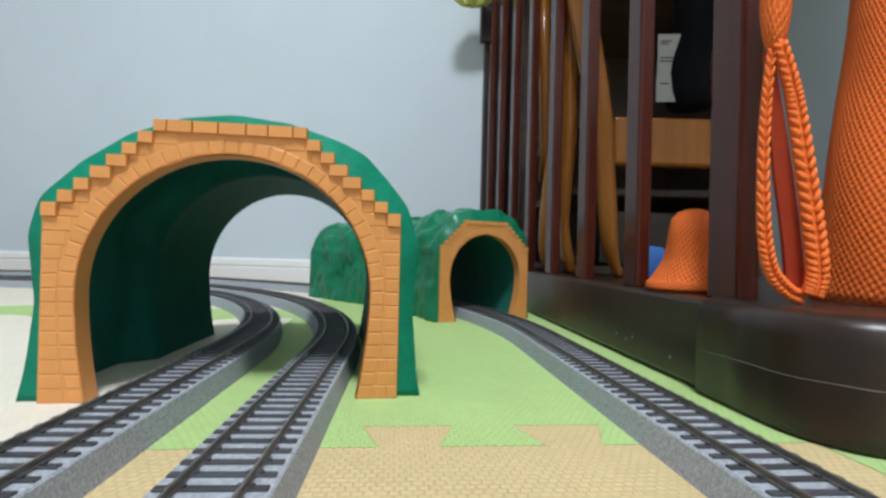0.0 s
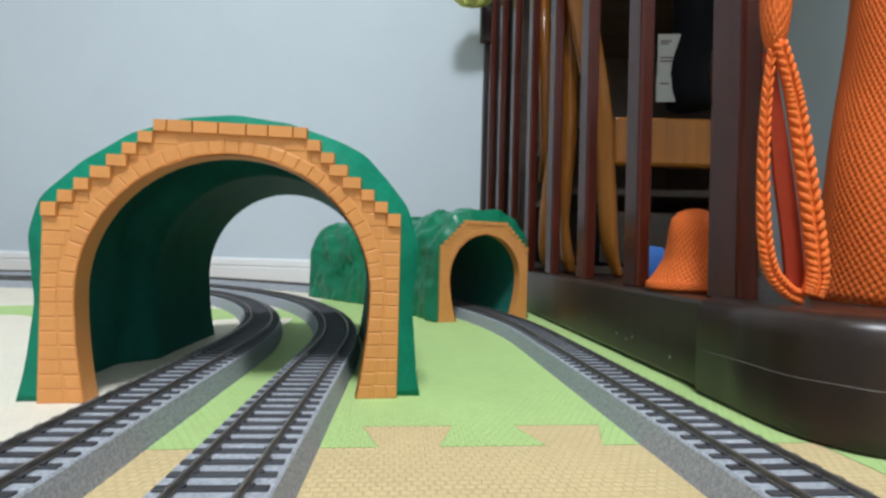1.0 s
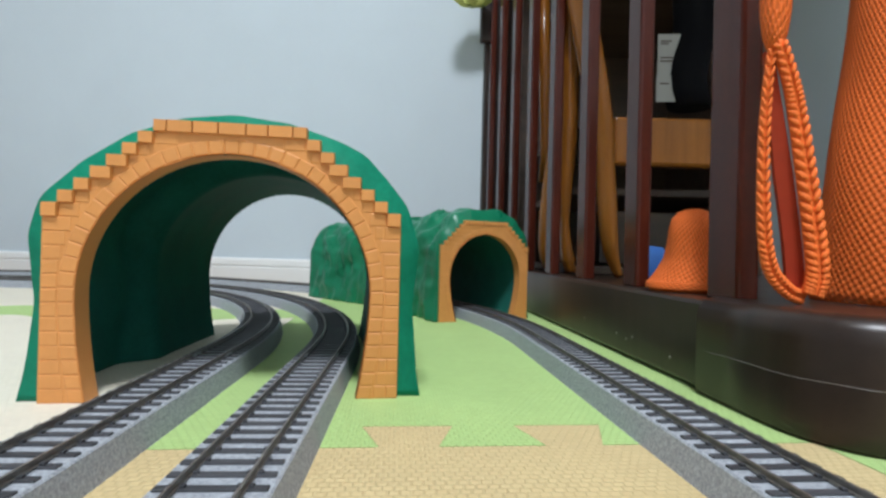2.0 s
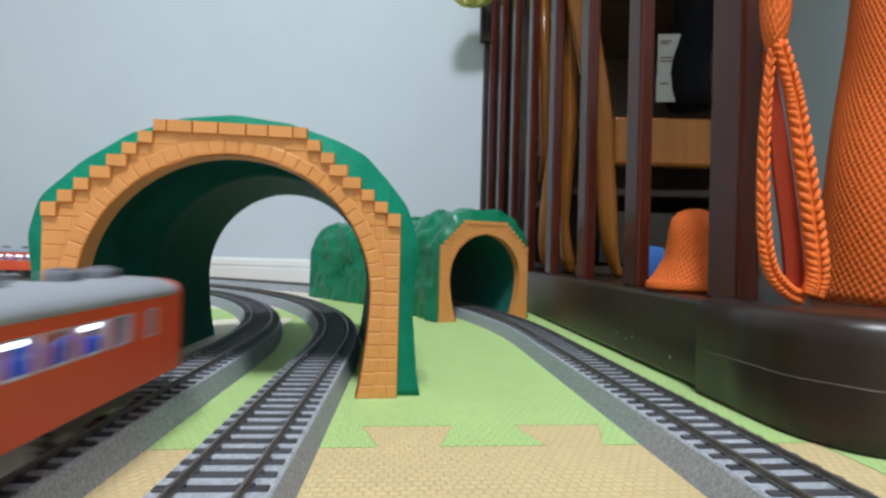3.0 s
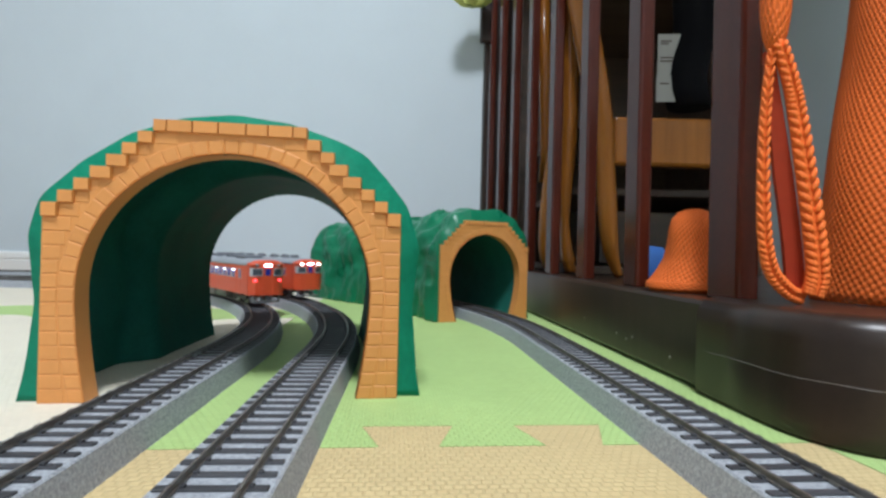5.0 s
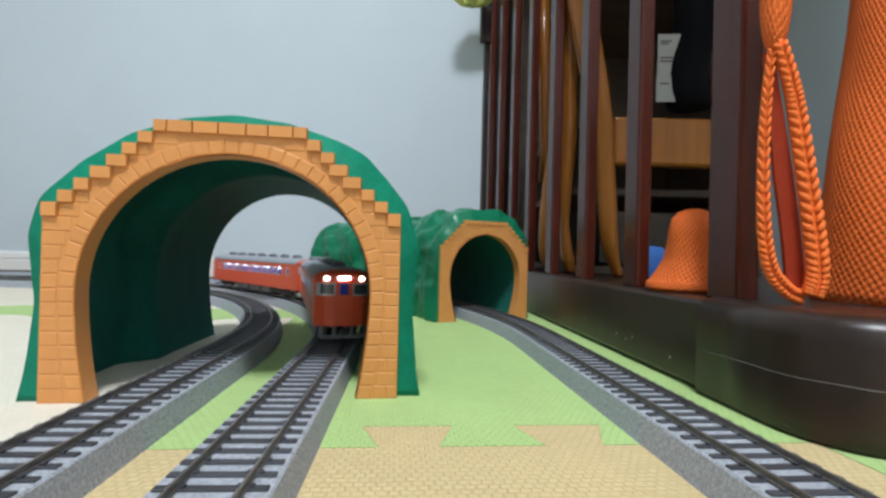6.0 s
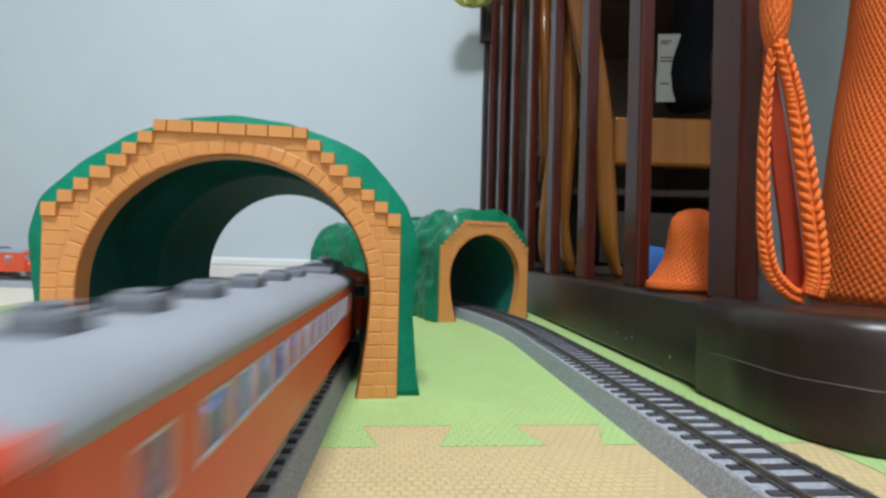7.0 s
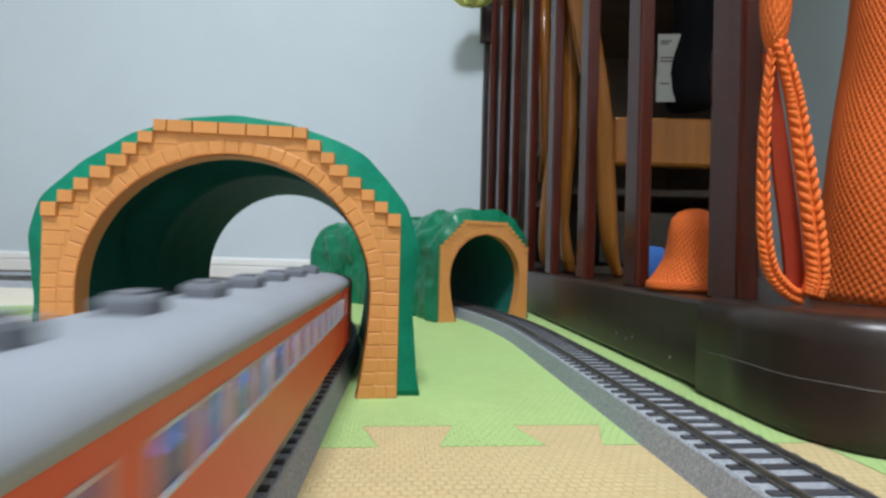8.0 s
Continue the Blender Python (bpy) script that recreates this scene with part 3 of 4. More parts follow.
big_tunnel()
small_tunnel(pose(0.046, 0.546, 0, 0, 0, 27.0), "small green plastic toy tunnel with orange brick arch beside crib")
small_tunnel(pose(-0.040, 0.690, 0, 0, 0, 44.0), "small green plastic toy tunnel farther round the curve")


# ---------------------------------------------------------------- crib
def crib_line(y):
    """x of the outer face of the crib's side at y."""
    return 164.6 - 0.0928 * y


CRIB = Matrix.Translation((crib_line(280) * MM, 0.280, 0)) @ Matrix.Rotation(math.atan(0.0928), 4, "Z")


def crib():
    c = thing("baby_crib", CRIB, "dark espresso wooden baby crib with upright bars and a rounded foot", "crib")
    # bottom rail along the side
    bm = bmesh.new()
    box(bm, 0, 34, -6, 752, 1.5, 50, 3.0)
    part("bottom_rail", bm, ESPRESSO, c, "glossy dark brown bottom rail with small chips")
    # the foot: a block with a fully rounded nose
    bm = bmesh.new()
    prof = []
    for z, g in ((0.4, 1.5), (2.5, 0.3), (8.0, 0.0), (40, 0.0), (46, 1.2), (50, 4.0), (51.5, 9.0)):
        ring = []
        pts = [(-4, -6.5)] + [(57 - 61 * math.copysign(abs(math.cos(q)) ** 0.72, math.cos(q)), -46 - 58 * abs(math.sin(q)) ** 0.72) for q in [math.pi * i / 26 for i in range(27)]] + [(118, -6.5)]
        for x, y in pts:
            dx, dy = x - 57, min(y + 46, 0)
            l = math.hypot(dx, dy) or 1.0
            ring.append((x - dx / l * g, y - dy / l * g, z))
        prof.append(ring)
    sweep(bm, prof)
    bmesh.ops.recalc_face_normals(bm, faces=bm.faces)
    foot = part("foot", bm, ESPRESSO, c, "rounded dark brown foot with a pale scratch")
    for p in foot.data.polygons:
        p.use_smooth = len(p.vertices) == 4
    # pale scratch line round the foot
    bm = bmesh.new()
    pts = [(-4.1, -17, 23.9), (-4.1, -26, 24.5)] + [(57 - 61.1 * math.copysign(abs(math.cos(q)) ** 0.72, math.cos(q)), -46 - 58.1 * abs(math.sin(q)) ** 0.72, 24.8 + 0.5 * i / 16.0 - 0.2 * math.sin(i * 0.9)) for i, q in enumerate([math.pi * (0.02 + 0.5 * k / 16) for k in range(17)])]
    tube(bm, pts, 0.14, 6)
    part("scratch", bm, SCRATCH, c, "thin pale worn line")
    for x, y, z in ((-0.1, 26, 12.7), (-0.1, 75, 16.3), (-0.1, 84, 13.6), (-0.1, 100, 15), (-0.1, 164, 17.9)):
        bm = bmesh.new()
        lathe(bm, [(0.2, -0.3), (1.1, -0.2), (0.9, 0.25), (0.2, 0.4)], 7)
        bmesh.ops.transform(bm, matrix=Matrix.Translation((x * MM, y * MM, z * MM)) @ Matrix.Rotation(-math.pi / 2, 4, "Y"), verts=bm.verts)
        part("chip", bm, SCRATCH, c, "small pale chip in the lacquer")
    # corner post
    bm = bmesh.new()
    box(bm, 10.5, 22.5, -18, 9, 49, 1000, 2.0)
    part("corner_post", bm, RED_BROWN, c, "thick square corner post")
    # bars
    for k in range(7):
        y = 97 + 101 * k
        bm = bmesh.new()
        box(bm, 7, 17.5, y - 11.0, y + 11.0, 49, 900, 2.2)
        part("bar", bm, RED_BROWN, c)
    bm = bmesh.new()
    box(bm, 34, 560, -6, 600, 38, 48, 1.0)
    part("floor_board", bm, ESPRESSO, c, "dark board inside the crib")
    # unseen board, added to shade the crib's inside and the wall beyond
    bm = bmesh.new()
    box(bm, 24, 625, 14, 570, 600, 625, 2.0)
    part("shade_board", bm, ESPRESSO, c, "unseen raised board added to shade the crib's inside")
    # far post with a turned knob
    bm = bmesh.new()
    box(bm, 2, 19, 734, 752, 49, 960, 3.0)
    part("far_post", bm, ESPRESSO, c, "dark square post at the crib's far corner")
    bm = bmesh.new()
    box(bm, 24, 98, 736, 748, 49, 955, 2.0)
    part("end_board", bm, ESPRESSO, c, "dark upright board at the crib's far end")
    bm = bmesh.new()
    box(bm, -10, 19, 718, 733, 480, 640, 5.0)
    part("bracket", bm, ESPRESSO, c, "dark bracket on the far post")
    bm = bmesh.new()
    box(bm, 0, 34, 20, 752, 900, 960, 4.0)
    part("top_rail", bm, ESPRESSO, c)
    return c


crib()


# ---------------------------------------------------------------- things in and by the crib
def crib_contents():
    # two bentwood chair legs, honey coloured, seen between the bars
    def leg(pts, rad, label):
        bm = bmesh.new()
        tube(bm, pts, rad, 14, 1.5, (0, 1, 0))
        return part("leg", bm, OAK, None, label, smooth=True)
    chair = thing("wooden_chair", pose(0, 0, 0), "honey-coloured bentwood chair standing behind the crib bars", "chair")
    l1 = [(130, 600, 470), (137, 600, 370), (142, 600, 304), (143, 600, 205), (139, 600, 150), (141, 600, 106), (142.5, 600, 84), (145.5, 600, 66), (149, 600, 52)]
    l2 = [(128, 560, 440), (151, 560, 301), (162, 560, 258), (168, 560, 228), (175, 560, 166), (178, 560, 110), (181, 560, 80), (187, 560, 60), (192, 560, 50)]
    l3 = [(150, 650, 300), (141, 650, 240), (133, 650, 180), (129, 650, 120), (128, 650, 85), (131, 650, 62), (136, 650, 52)]
    for l, r in ((l1, [9, 10, 11, 11, 8.5, 5, 6.5, 8, 6]), (l2, [14, 14, 13, 12, 10, 10, 8.5, 6, 4]), (l3, [7, 7, 8, 9, 9, 8, 5])):
        fine = []
        rr = []
        for i in range(len(l) - 1):
            for k in range(4):
                f = k / 4
                fine.append(tuple(a + (b - a) * f for a, b in zip(l[i], l[i + 1])))
                rr.append(r[i] + (r[i + 1] - r[i]) * f)
        fine.append(l[-1])
        rr.append(r[-1])
        for _ in range(9):
            fine = [fine[0]] + [tuple((fine[i - 1][k] + 2 * fine[i][k] + fine[i + 1][k]) / 4 for k in range(3)) for i in range(1, len(fine) - 1)] + [fine[-1]]
        o = leg(fine, rr, "curved honey-brown wooden leg with a glossy finish")
        o.parent = chair
    bm = bmesh.new()
    box(bm, 185, 330, 566, 584, 172, 226, 4)
    part("apron", bm, OAK, chair, "straight honey-brown wooden cross board")
    bm = bmesh.new()
    tube(bm, [(125, 690, 470), (130, 690, 330), (134, 690, 220), (131, 690, 168)], [8, 8, 7, 5], 12, 1.0, (0, 1, 0))
    part("slat", bm, OAK, chair, "narrow honey-brown wooden slat", smooth=True)
    # dark cabinet behind
    cab = thing("dark_cabinet", pose(0, 0, 0), "dark brown wooden cabinet with open shelves inside the crib's corner", "cabinet")
    bm = bmesh.new()
    box(bm, 130, 540, 900, 915, 52, 1000, 1)
    part("back_panel", bm, DARK_WOOD, cab)
    for z in (52, 150, 232, 420):
        bm = bmesh.new()
        box(bm, 150, 385, 640, 900, z - 3, z + 6, 1)
        part("shelf", bm, DARK_WOOD, cab)
    bm = bmesh.new()
    box(bm, 385, 397, 640, 900, 52, 1000, 1)
    part("side_panel", bm, DARK_WOOD, cab)
    bm = bmesh.new()
    box(bm, 200, 383, 648, 660, 62, 128, 2)
    part("drawer_front", bm, DARK_WOOD, cab, "plain dark drawer front")
    # black cloth bag on the shelf
    bm = bmesh.new()
    rings = []
    for k in range(14):
        z = 246 + k * 18
        rings.append([(283 + 24 * math.cos(a) * (1 + 0.14 * noise.noise(Vector((math.cos(a), math.sin(a), z * 0.02)))) - 6 * math.sin(k * 0.8), 600 + 22 * math.sin(a), z) for a in [2 * math.pi * i / 20 for i in range(20)]])
    sweep(bm, rings)
    mesh_thing("black_bag", bm, BLACK_CLOTH, "slack black cloth bag hanging inside the crib", "bag", smooth=True)
    # printed papers
    sheet = thing("paper_notice", pose(0.240, 0.590, 0.250, 0, 0, -4), "white paper sheets with unreadable print against the shelf", "paper")
    bm = bmesh.new()
    box(bm, 0, 36, 0, 0.4, 0, 30, 0)
    part("sheet", bm, PAPER, sheet, "creased white paper")
    bm = bmesh.new()
    box(bm, 1, 34, 0.6, 1.0, 28, 78, 0)
    part("sheet", bm, PAPER, sheet)
    for z, w in ((69, 12), (66, 9), (50, 14), (46, 14), (20, 10)):
        bm = bmesh.new()
        box(bm, 4, 4 + w, -0.4, -0.1, z, z + 1.6, 0) if z < 30 else box(bm, 4, 4 + w, 0.2, 0.5, z, z + 1.6, 0)
        part("print_bar", bm, INK, sheet)
    # orange knitted bell-shaped hat
    bm = bmesh.new()
    prof = [(27, 0), (29.5, 2), (28.5, 5.5), (26.5, 6.5), (22, 13), (18, 21), (16.5, 31), (16, 40), (14, 47), (9.5, 51.5), (4.5, 53.6), (0.5, 54)]
    fine = []
    for (a, b), (c, d) in zip(prof, prof[1:]):
        for k in range(3):
            fine.append((a + (c - a) * k / 3, b + (d - b) * k / 3))
    fine.append(prof[-1])
    lathe(bm, fine, 36, 1.0, 0.7, 4)
    o = mesh_thing("orange_hat", bm, ORANGE_KNIT, "orange knitted bell-shaped hat standing on the crib rail", "hat", smooth=True)
    uv_round(o, 36, 0.0028, 0.16)
    o.matrix_world = pose(0.1645, 0.338, 0.0502, 0, 0, 10)
    bm = bmesh.new()
    lathe(bm, [(8, 0), (18, 1), (20, 10), (17, 24), (9, 32), (1, 33)], 18, 0.8, 1.2, 3)
    o = mesh_thing("blue_cloth", bm, BLUE_CLOTH, "small crumpled blue cloth beside the orange hat", "cloth", smooth=True)
    o.matrix_world = pose(0.178, 0.442, 0.0482, 0, 0, 0)


crib_contents()


def orange_bag():
    bag = thing("orange_mesh_bag", pose(0.238, 0.258, 0.0518) @ Matrix.Scale(0.903, 4), "bright orange knitted mesh bag standing on the crib foot", "bag")
    bm = bmesh.new()
    prof = []
    for k in range(41):
        f = k / 40
        prof.append((50 - 24 * f + 2.0 * math.sin(f * 3.1) + 1.0 * math.sin(f * 9), 230 * f))
    lathe(bm, prof, 64, 0.9, 0.8, 3)
    o = part("body", bm, ORANGE_KNIT, bag, smooth=True)
    uv_round(o, 64, 230 * MM / 40, 0.26)
    # strap: a braided loop that hangs from a knot
    knot = bmesh.new()
    lathe(knot, [(1, 172), (4, 174), (6, 181), (7.4, 192), (8, 210), (7.5, 236), (5, 246)], 20, 0.8, 0.6, 3)
    o = part("knot", knot, ORANGE_KNIT, bag, "thick orange knot of the strap", smooth=True)
    uv_round(o, 20, 0.007, 0.05)
    o.location = (-0.0940, -0.019, -0.042)

    def strand_line(pts, n):
        """A smooth line through places in millimetres, in the bag's space."""
        pts = [((x - 238) / 0.903, (y - 258) / 0.903, (z - 51.8) / 0.903) for x, y, z in pts]
        out = []
        for i in range(n + 1):
            f = i / n * (len(pts) - 1)
            j = min(int(f), len(pts) - 2)
            t = f - j
            p0, p1, p2, p3 = [Vector(pts[max(0, min(len(pts) - 1, j + k))]) for k in (-1, 0, 1, 2)]
            out.append(0.5 * ((2 * p1) + (p2 - p0) * t + (2 * p0 - 5 * p1 + 4 * p2 - p3) * t * t + (3 * p1 - p0 - 3 * p2 + p3) * t ** 3))
        return out

    def stitch(bm, a, b, r, out):
        """One raised loop of yarn from a to b, thick in the middle."""
        t = (b - a).normalized()
        s = t.cross(out).normalized()
        rings = []
        for f, k in ((0.0, 0.35), (0.2, 0.85), (0.5, 1.0), (0.8, 0.85), (1.0, 0.35)):
            p = a + (b - a) * f + out * r * 0.5 * math.sin(math.pi * f)
            rings.append([tuple(p + s * math.cos(q) * r * k + out * math.sin(q) * r * k) for q in [math.pi * i / 4 for i in range(8)]])
        sweep(bm, rings)

    def chain(pts, widths, rows):
        """A flat knitted cord: a core with two columns of slanted stitches that meet in a V."""
        base = strand_line(pts, rows * 2)
        n = len(base) - 1
        wide = [widths[0] + (widths[1] - widths[0]) * min(1.0, i / n * 1.3) for i in range(n + 1)]
        bm = bmesh.new()
        tube(bm, [tuple(p + Vector((0, 1.2, 0))) for p in base], [w * 0.44 for w in wide], 10)
        out = Vector((-0.25, -1, 0)).normalized()
        for i in range(1, n - 2, 2):
            t = (base[i + 1] - base[i - 1]).normalized()
            side = t.cross(out).normalized()
            w = wide[i]
            step = (base[i + 1] - base[i]).length * 2
            for k in (-1, 1):
                top = base[i] + side * k * w * 0.50 + out * w * 0.10
                low = base[i] + t * step * 1.2 + side * k * w * 0.10 + out * w * 0.36
                stitch(bm, top, low, w * 0.175, out)
        part("strap_cord", bm, ORANGE_CORD, bag, "chain-knitted orange cord", smooth=True)

    chain([(151.5, 240, 172), (149.4, 240, 150), (148.4, 240, 127), (148.6, 240, 101), (150, 240, 80), (153.5, 240, 66), (161, 240, 57.5), (168, 240, 54.5)], (3.8, 7.6), 35)
    chain([(153.5, 239, 174), (159.5, 239, 155), (162.6, 239, 140.7), (166.3, 238, 114.4), (169.7, 237, 88), (171.4, 236, 67), (169.6, 236, 56)], (7.0, 10.2), 33)
    bm = bmesh.new()
    line = strand_line([(151, 241, 170), (154, 242, 153), (156.5, 242, 135), (159.5, 242, 114), (163.5, 242, 88), (166, 242, 67), (166.5, 242, 54)], 24)
    rings = []
    for i, p in enumerate(line):
        w = 1.2 + 2.6 * min(1.0, i / 12)
        rings.append([(p.x - w, p.y + 2, p.z), (p.x + w, p.y - 1, p.z), (p.x + w, p.y + 2.5, p.z), (p.x - w, p.y + 4.5, p.z)])
    sweep(bm, rings)
    part("strap_lining", bm, LINING, bag, "dark red-orange flat lining of the strap")
    return bag


orange_bag()

bm = bmesh.new()
lathe(bm, [(1, 0), (22, 3), (34, 12), (36, 26), (30, 50), (12, 70), (1, 74)], 40, 0.5, 3.0, 8)
o = mesh_thing("yellow_cushion", bm, YELLOW_CLOTH, "yellow-green scalloped cushion hanging at the crib's far end", "cushion", smooth=True)
o.matrix_world = pose(0.044, 0.955, 0.528, 0, 0, 0)


# ---------------------------------------------------------------- railcars
CAR_L, CAR_GAP, BOGIE = 266.0, 8.0, 87.0
HALF = CAR_L / 2


def end_x(y):
    return HALF - 6.5 * max(0.0, (abs(y) - 7.0) / 11.0) ** 2.2


def face_plate(bm, y0, y1, z0, z1, out, depth, end, lean=0.0):
    """A plate that follows the bow of the car's end."""
    n = 6
    rings = []
    for i in range(n + 1):
        y = y0 + (y1 - y0) * i / n
        x = end_x(y)
        rings.append([((x + out - depth) * end, y, z0), ((x + out) * end, y, z0), ((x + out - lean) * end, y, z1), ((x + out - lean - depth) * end, y, z1)])
    sweep(bm, rings)
    bmesh.ops.recalc_face_normals(bm, faces=bm.faces)


def window_list():
    ws = [(-104, 7.5, 0)]
    ws += [(-84 + 14 * k, 11.0, 0) for k in range(13)]
    return ws + [(104, 7.5, 0)]


def railcar(label, ends, big_unit, vents, seed):
    """A one-piece railcar: ends maps +1 and -1 to 'head', 'tail', 'dark' or 'plain'."""
    rnd = random.Random(seed)
    car = thing("model_railcar", pose(0, 0, 0), label, "model train", "railcars")
    zb, zw0, zw1, zt = 10.5, 26.2, 35.8, 40.0
    # body shell with real window openings
    bm = bmesh.new()
    le = HALF - 6.0
    for side in (-1, 1):
        y0, y1 = sorted((side * 18.0, side * 16.9))
        box(bm, -le, le, y0, y1, zb, zw0)
        box(bm, -le, le, y0, y1, zw1, zt)
        edge = -le
        for c, w, _ in window_list():
            box(bm, edge, c - w / 2, y0, y1, zw0, zw1)
            edge = c + w / 2
        box(bm, edge, le, y0, y1, zw0, zw1)
        for x in (-96, 96):
            for dx in (-6.5, 6.5):
                box(bm, x + dx * 1.0 - 0.25 + (4 if x < 0 else -4) * -1, x + dx * 1.0 + 0.25 + (4 if x < 0 else -4) * -1, min(y0, y1) - 0.2, max(y0, y1) + 0.2, zb + 1, zt - 1)
    box(bm, -le, le, -16.9, 16.9, zb, zb + 1.4)
    for e in (-1, 1):
        face_plate(bm, -18.0, 18.0, zb - 0.2, 29.6, 0, 1.2, e)
        face_plate(bm, -18.0, 18.0, 37.0, 42.6, 0, 1.4, e, 1.3)
        for a, b in ((-18.0, -16.9), (-5.4, -3.0), (3.0, 5.4), (16.9, 18.0)):
            face_plate(bm, a, b, 29.6, 37.0, 0, 1.2, e)
    part("body", bm, CAR_RED, car, "vermilion car body")
    # roof
    bm = bmesh.new()
    rings = []
    for x, k, drop in ((-HALF + 1.5, 0.78, 3.2), (-HALF + 4, 0.9, 1.8), (-HALF + 9, 0.98, 0.6), (-HALF + 16, 1, 0), (0, 1, 0), (HALF - 16, 1, 0), (HALF - 9, 0.98, 0.6), (HALF - 4, 0.9, 1.8), (HALF - 1.5, 0.78, 3.2)):
        ring = []
        for i in range(17):
            q = math.pi * i / 16
            u = math.cos(q)
            ring.append((x, 18.3 * k * math.copysign(abs(u) ** 0.72, u), 39.4 + (6.9 - drop) * math.sin(q) ** 0.8))
        rings.append(ring)
    sweep(bm, rings)
    bmesh.ops.recalc_face_normals(bm, faces=bm.faces)
    part("roof", bm, ROOF_GREY, car, "light grey ribbed roof", smooth=True)
    for e in (-1, 1):
        # painted dome over the car's end
        bm = bmesh.new()
        rings = []
        for x, k, drop in ((HALF - 0.6, 0.74, 3.4), (HALF - 3, 0.88, 2.0), (HALF - 5.5, 0.96, 1.1), (HALF - 6, 0.965, 1.0)):
            rings.append([(x * e, 18.5 * k * math.copysign(abs(math.cos(q)) ** 0.72, math.cos(q)), 39.4 + (7.1 - drop) * math.sin(q) ** 0.8) for q in [math.pi * i / 16 for i in range(17)]])
        sweep(bm, rings)
        bmesh.ops.recalc_face_normals(bm, faces=bm.faces)
        part("end_dome", bm, CAR_RED, car, "vermilion dome over the car end", smooth=True)
    # roof fittings
    for x, y in vents:
        bm = bmesh.new()
        box(bm, x - 4.4, x + 4.4, y - 4.4, y + 4.4, 45.4, 49.6, 1.2)
        box(bm, x - 2.8, x + 2.8, y - 2.6, y + 2.6, 49.4, 50.3, 0.3)
        part("roof_vent", bm, VENT_GREY, car, "dark grey roof ventilator")
    if big_unit:
        bm = bmesh.new()
        box(bm, big_unit - 14, big_unit + 14, -10, 10, 44.8, 49.4, 1.8)
        unit = part("roof_unit", bm, VENT_GREY, car, "long grey cooling unit on the roof")
        for k in range(3):
            for side in (-1, 1):
                bm = bmesh.new()
                a, b = sorted((side * 9.7, side * 10.3))
                box(bm, big_unit - 11.5 + 9 * k, big_unit - 6.5 + 9 * k, a, b, 46.2, 48.4)
                part("grille", bm, VENT_GREY, unit)
    # windows
    for side in (-1, 1):
        for c, w, _ in window_list():
            bm = bmesh.new()
            a, b = sorted((side * 17.2, side * 18.25))
            for x0, x1, z0, z1 in ((c - w / 2, c + w / 2, zw0, zw0 + 0.6), (c - w / 2, c + w / 2, zw1 - 0.6, zw1), (c - w / 2, c - w / 2 + 0.6, zw0 + 0.6, zw1 - 0.6), (c + w / 2 - 0.6, c + w / 2, zw0 + 0.6, zw1 - 0.6)):
                box(bm, x0, x1, a, b, z0, z1)
            win = part("window", bm, TRIM, car, "light metal window frame")
            bm = bmesh.new()
            a, b = sorted((side * 17.35, side * 17.65))
            box(bm, c - w / 2 + 0.5, c + w / 2 - 0.5, a, b, zw0 + 0.5, zw1 - 0.5)
            p = part("pane", bm, CLEAR, win)
            p.visible_shadow = False
    # cabin
    for k in range(13):
        for side in (-1, 1):
            bm = bmesh.new()
            a, b = sorted((side * 5.0, side * 16.0))
            x = -91 + 14 * k
            box(bm, x - 1.5, x + 1.5, a, b, 11.9, 30.0 + rnd.uniform(0, 1), 0.6)
            box(bm, x - 5, x + 5, a, b, 11.9, 19.0, 0.6)
            part("seat", bm, SEAT_BLUE, car, "blue bench seat")
    for x in (-109, 109):
        bm = bmesh.new()
        box(bm, x - 0.6, x + 0.6, -16.8, 16.8, 11.9, 40)
        part("cab_partition", bm, INTERIOR, car)
    bm = bmesh.new()
    for k in range(6):
        box(bm, -95 + 34 * k - 11, -95 + 34 * k + 11, -2.5, 2.5, 38.4, 39.2)
    for k in range(6):
        for s in (-1, 1):
            a, b = sorted((s * 13.2, s * 15.6))
            box(bm, -78 + 30 * k - 3.5, -78 + 30 * k + 3.5, a, b, 33.2, 34.6)
    part("cabin_lamp", bm, LIT_STRIP, car, "glowing lamps inside the car")
    # ends
    for e, look_ in ends.items():
        for s in (-1, 1):
            bm = bmesh.new()
            a, b = sorted((s * 5.4, s * 16.9))
            for y0, y1, z0, z1 in ((a, b, 29.4, 30.2), (a, b, 36.4, 37.2), (a, a + (0.8 if s > 0 else 2.4), 30.2, 36.4), (b - (2.4 if s > 0 else 0.8), b, 30.2, 36.4)):
                face_plate(bm, y0, y1, z0, z1, 0.4, 1.6, e)
            w = part("windscreen", bm, TRIM, car, "light metal windscreen frame")
            bm = bmesh.new()
            face_plate(bm, a + 0.7, b - 0.7, 30.1, 36.5, -0.2, 0.6, e)
            part("pane", bm, DARK_GLASS, w)
            bm = bmesh.new()
            lathe(bm, [(0.2, 0), (1.8, 0), (2.0, 0.8), (1.8, 1.7), (1.2, 2.2), (0.2, 2.4)], 16, 0.85)
            mat = HEAD_WARM if look_ == "head" else LENS_OFF
            bmesh.ops.transform(bm, matrix=Matrix.Translation(((end_x(10.8) - 1.6) * e * MM, s * 10.8 * MM, 40.0 * MM)) @ Matrix.Rotation(math.pi / 2 * e, 4, "Y") @ Matrix.Rotation(math.pi / 2, 4, "Z"), verts=bm.verts)
            part("headlight", bm, mat, car, "round headlight", smooth=True)
            bm = bmesh.new()
            lathe(bm, [(0.2, 0), (1.4, 0), (1.4, 0.9), (0.2, 1.2)], 12)
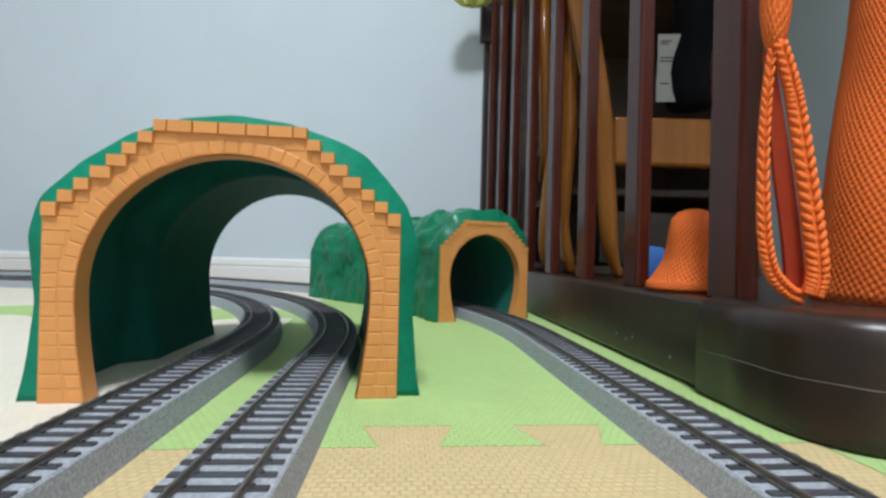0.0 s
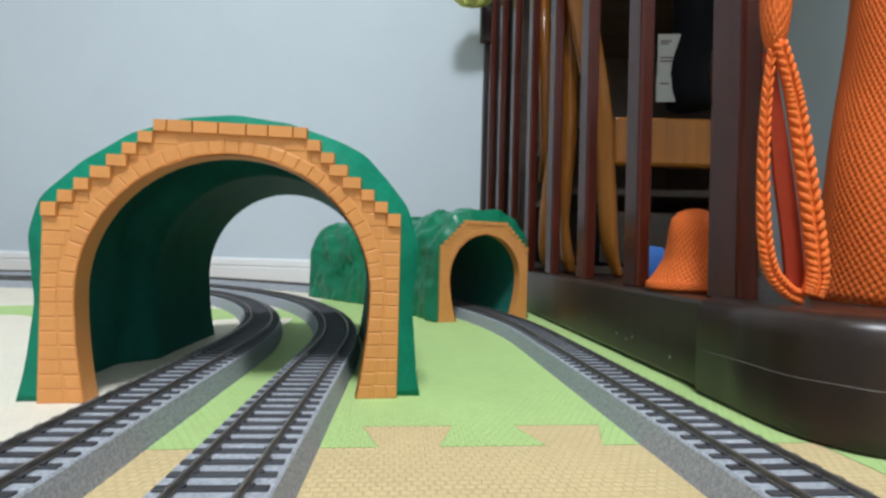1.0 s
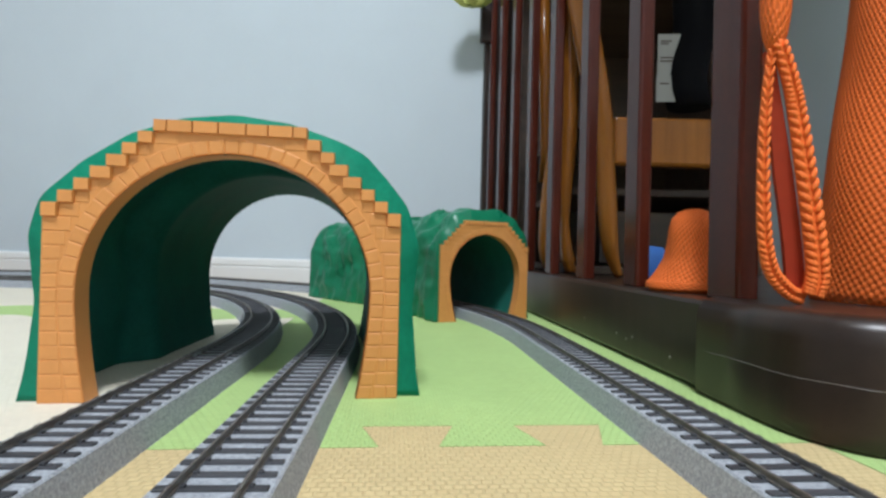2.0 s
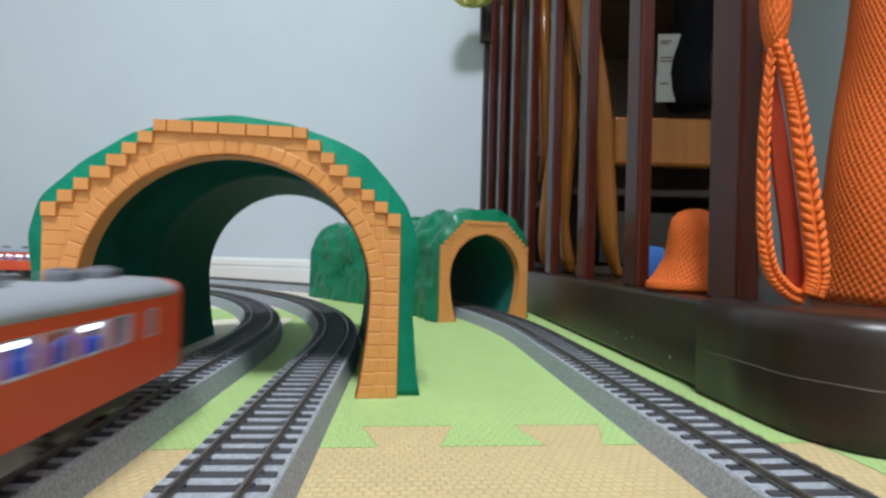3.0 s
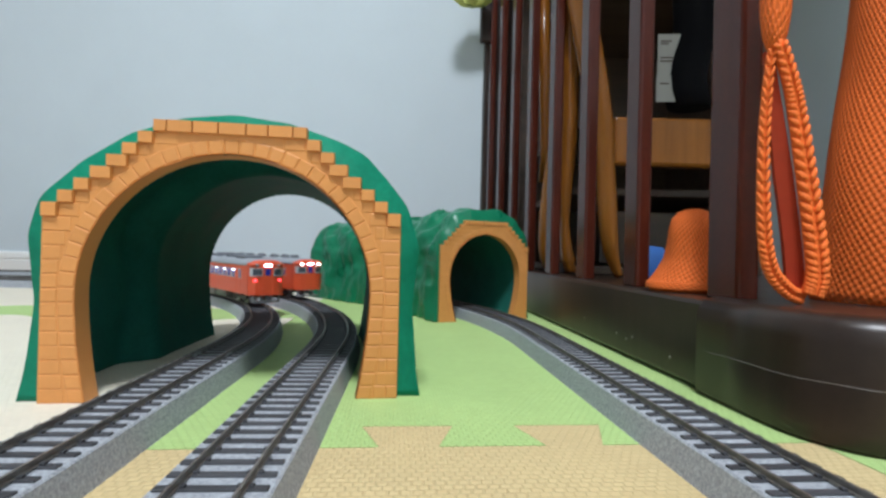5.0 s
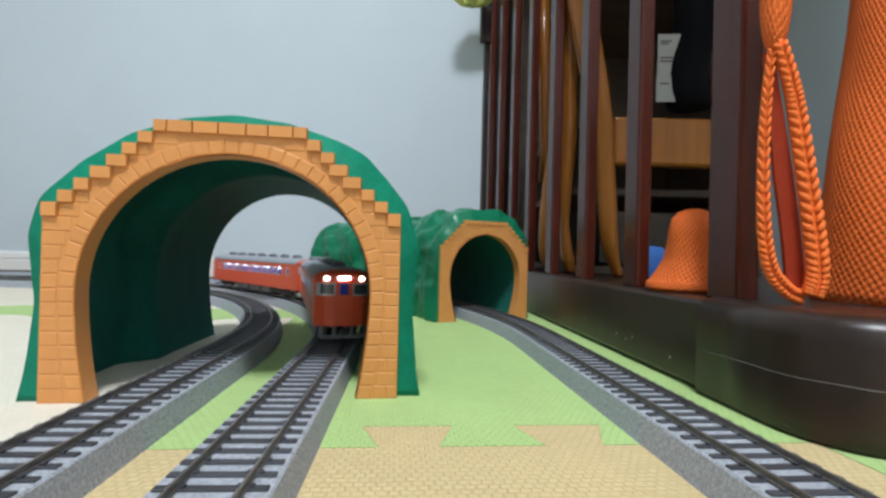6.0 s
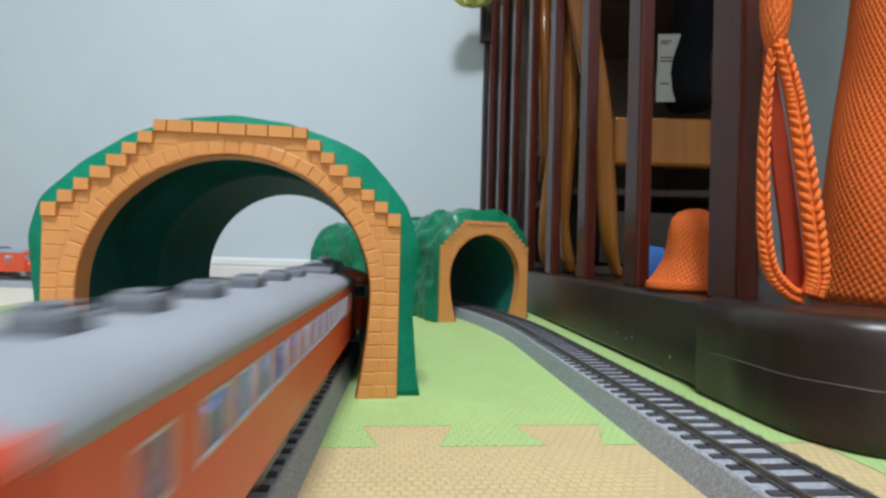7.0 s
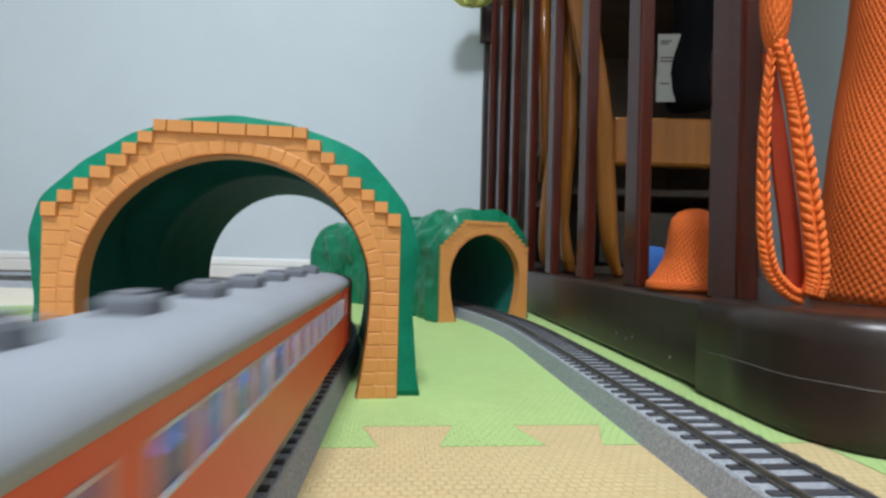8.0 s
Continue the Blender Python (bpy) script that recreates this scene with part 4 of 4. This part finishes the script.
            bmesh.ops.transform(bm, matrix=Matrix.Translation(((end_x(12.4) - 0.4) * e * MM, s * 12.4 * MM, 25.0 * MM)) @ Matrix.Rotation(math.pi / 2 * e, 4, "Y"), verts=bm.verts)
            part("tail_light", bm, TAIL_RED if look_ == "tail" else CAR_RED, car, "small round red tail light", smooth=True)
            bm = bmesh.new()
            face_plate(bm, s * 9 - 0.4, s * 9 + 0.4, 17, 28, 0.7, 0.5, e)
            part("handrail", bm, CAR_RED, car)
        bm = bmesh.new()
        face_plate(bm, -3.7, 3.7, 39.0, 41.4, 0.9, 2.4, e, 0.8)
        part("sign_lamp", bm, {"head": HEAD_VIOLET, "tail": HEAD_VIOLET}.get(look_, LENS_OFF), car, "glowing box lamp over the end door")
        bm = bmesh.new()
        face_plate(bm, -2.6, 2.6, 30.0, 36.6, 0.2, 0.6, e)
        part("door_pane", bm, SIGN_BLUE, car, "blue-tinted end door window")
        bm = bmesh.new()
        face_plate(bm, -5.4, -4.9, 11.5, 37.5, 0.35, 0.5, e)
        face_plate(bm, 4.9, 5.4, 11.5, 37.5, 0.35, 0.5, e)
        part("door_frame", bm, CAR_RED, car)
        # skirt, steps and coupler
        bm = bmesh.new()
        face_plate(bm, -14.5, 14.5, 2.4, 4.6, -2.0, 1.2, e)
        for y in (-13.5, -5.5, 5.5, 13.5):
            face_plate(bm, y - 1.0, y + 1.0, 4.4, 10.6, -2.0, 1.2, e)
        part("skirt", bm, UNDER_GREY, car, "grey snow guard under the car end")
        bm = bmesh.new()
        a, b = sorted((e * (HALF - 14), e * (HALF + CAR_GAP / 2 - 0.2)))
        box(bm, a, b, -2.2, 2.2, 5.6, 8.8, 0.6)
        part("coupler", bm, UNDER_DARK, car, "black coupler")
    # underframe
    bm = bmesh.new()
    for x0, x1, s in ((-52, -22, 1), (-16, 14, 1), (20, 48, 1), (-48, -10, -1), (0, 24, -1), (30, 52, -1)):
        a, b = sorted((s * 5.0, s * 15.5))
        box(bm, x0, x1, a, b, 3.4, 10.4, 1.2)
    box(bm, -60, 60, -3, 3, 5.5, 10.4, 0)
    part("underframe", bm, UNDER_GREY, car, "grey tanks and boxes under the floor")
    for x in (-BOGIE, BOGIE):
        bm = bmesh.new()
        for s in (-1, 1):
            a, b = sorted((s * 10.2, s * 12.4))
            box(bm, x - 21, x + 21, a, b, 4.2, 8.0, 0.5)
            for dx in (-13, 13):
                box(bm, x + dx - 3, x + dx + 3, a, b, 2.6, 7.0, 0.5)
        box(bm, x - 3.5, x + 3.5, -10.5, 10.5, 5.0, 10.4)
        bogie = part("bogie", bm, UNDER_DARK, car, "dark grey bogie frame")
        for dx in (-13, 13):
            for s in (-1, 1):
                bm = bmesh.new()
                lathe(bm, [(0.3, -1.2), (5.6, -1.2), (6.2, -0.9), (5.3, -0.4), (5.3, 1.2), (3.8, 1.3), (0.3, 1.6)], 20)
                bmesh.ops.transform(bm, matrix=Matrix.Translation(((x + dx) * MM, s * GAUGE / 2 * MM, 5.3 * MM)) @ Matrix.Rotation(-s * math.pi / 2, 4, "X"), verts=bm.verts)
                part("wheel", bm, STEEL, bogie, "metal wheel", smooth=True)
    return car


car_a = railcar("vermilion model railcar with grey roof and red tail lights lit", {1: "dark", -1: "tail"}, -80, [(-48, 0), (-20, 0), (20, 0), (52, 0), (84, 0), (104, 0)], 1)
car_b = railcar("vermilion model railcar with grey roof and three headlights lit", {1: "head", -1: "plain"}, -102, [(-52, 0), (-24, 0), (10, 0), (44, 0), (72, 0), (96, 0)], 2)
car_c = railcar("trailing vermilion model railcar with grey roof and lit windows", {1: "plain", -1: "plain"}, 0, [(-100, 0), (-68, 0), (-36, 0), (-4, 0), (28, 0), (60, 0), (92, 0)], 3)


# ---------------------------------------------------------------- what moves
def car_pose(radius, centre, forward):
    a, b = loop_at(radius, centre - BOGIE)[0], loop_at(radius, centre + BOGIE)[0]
    d = (b - a).normalized() * forward
    mid = (a + b) / 2
    return Matrix.Translation((mid.x * MM, mid.y * MM, RAIL_TOP * MM)) @ Matrix.Rotation(math.atan2(d.y, d.x), 4, "Z")


def motions():
    times = [0.1 * k for k in range(81)]
    walk(car_a, [(t, car_pose(R_IN, -100.6 + SPEED * (t - 3.0) - HALF, 1)) for t in times])
    walk(car_b, [(t, car_pose(R_OUT, -137.6 - SPEED * (t - 6.5) + HALF, -1)) for t in times])
    walk(car_c, [(t, car_pose(R_OUT, -137.6 - SPEED * (t - 6.5) + HALF * 3 + CAR_GAP, -1)) for t in times])


motions()
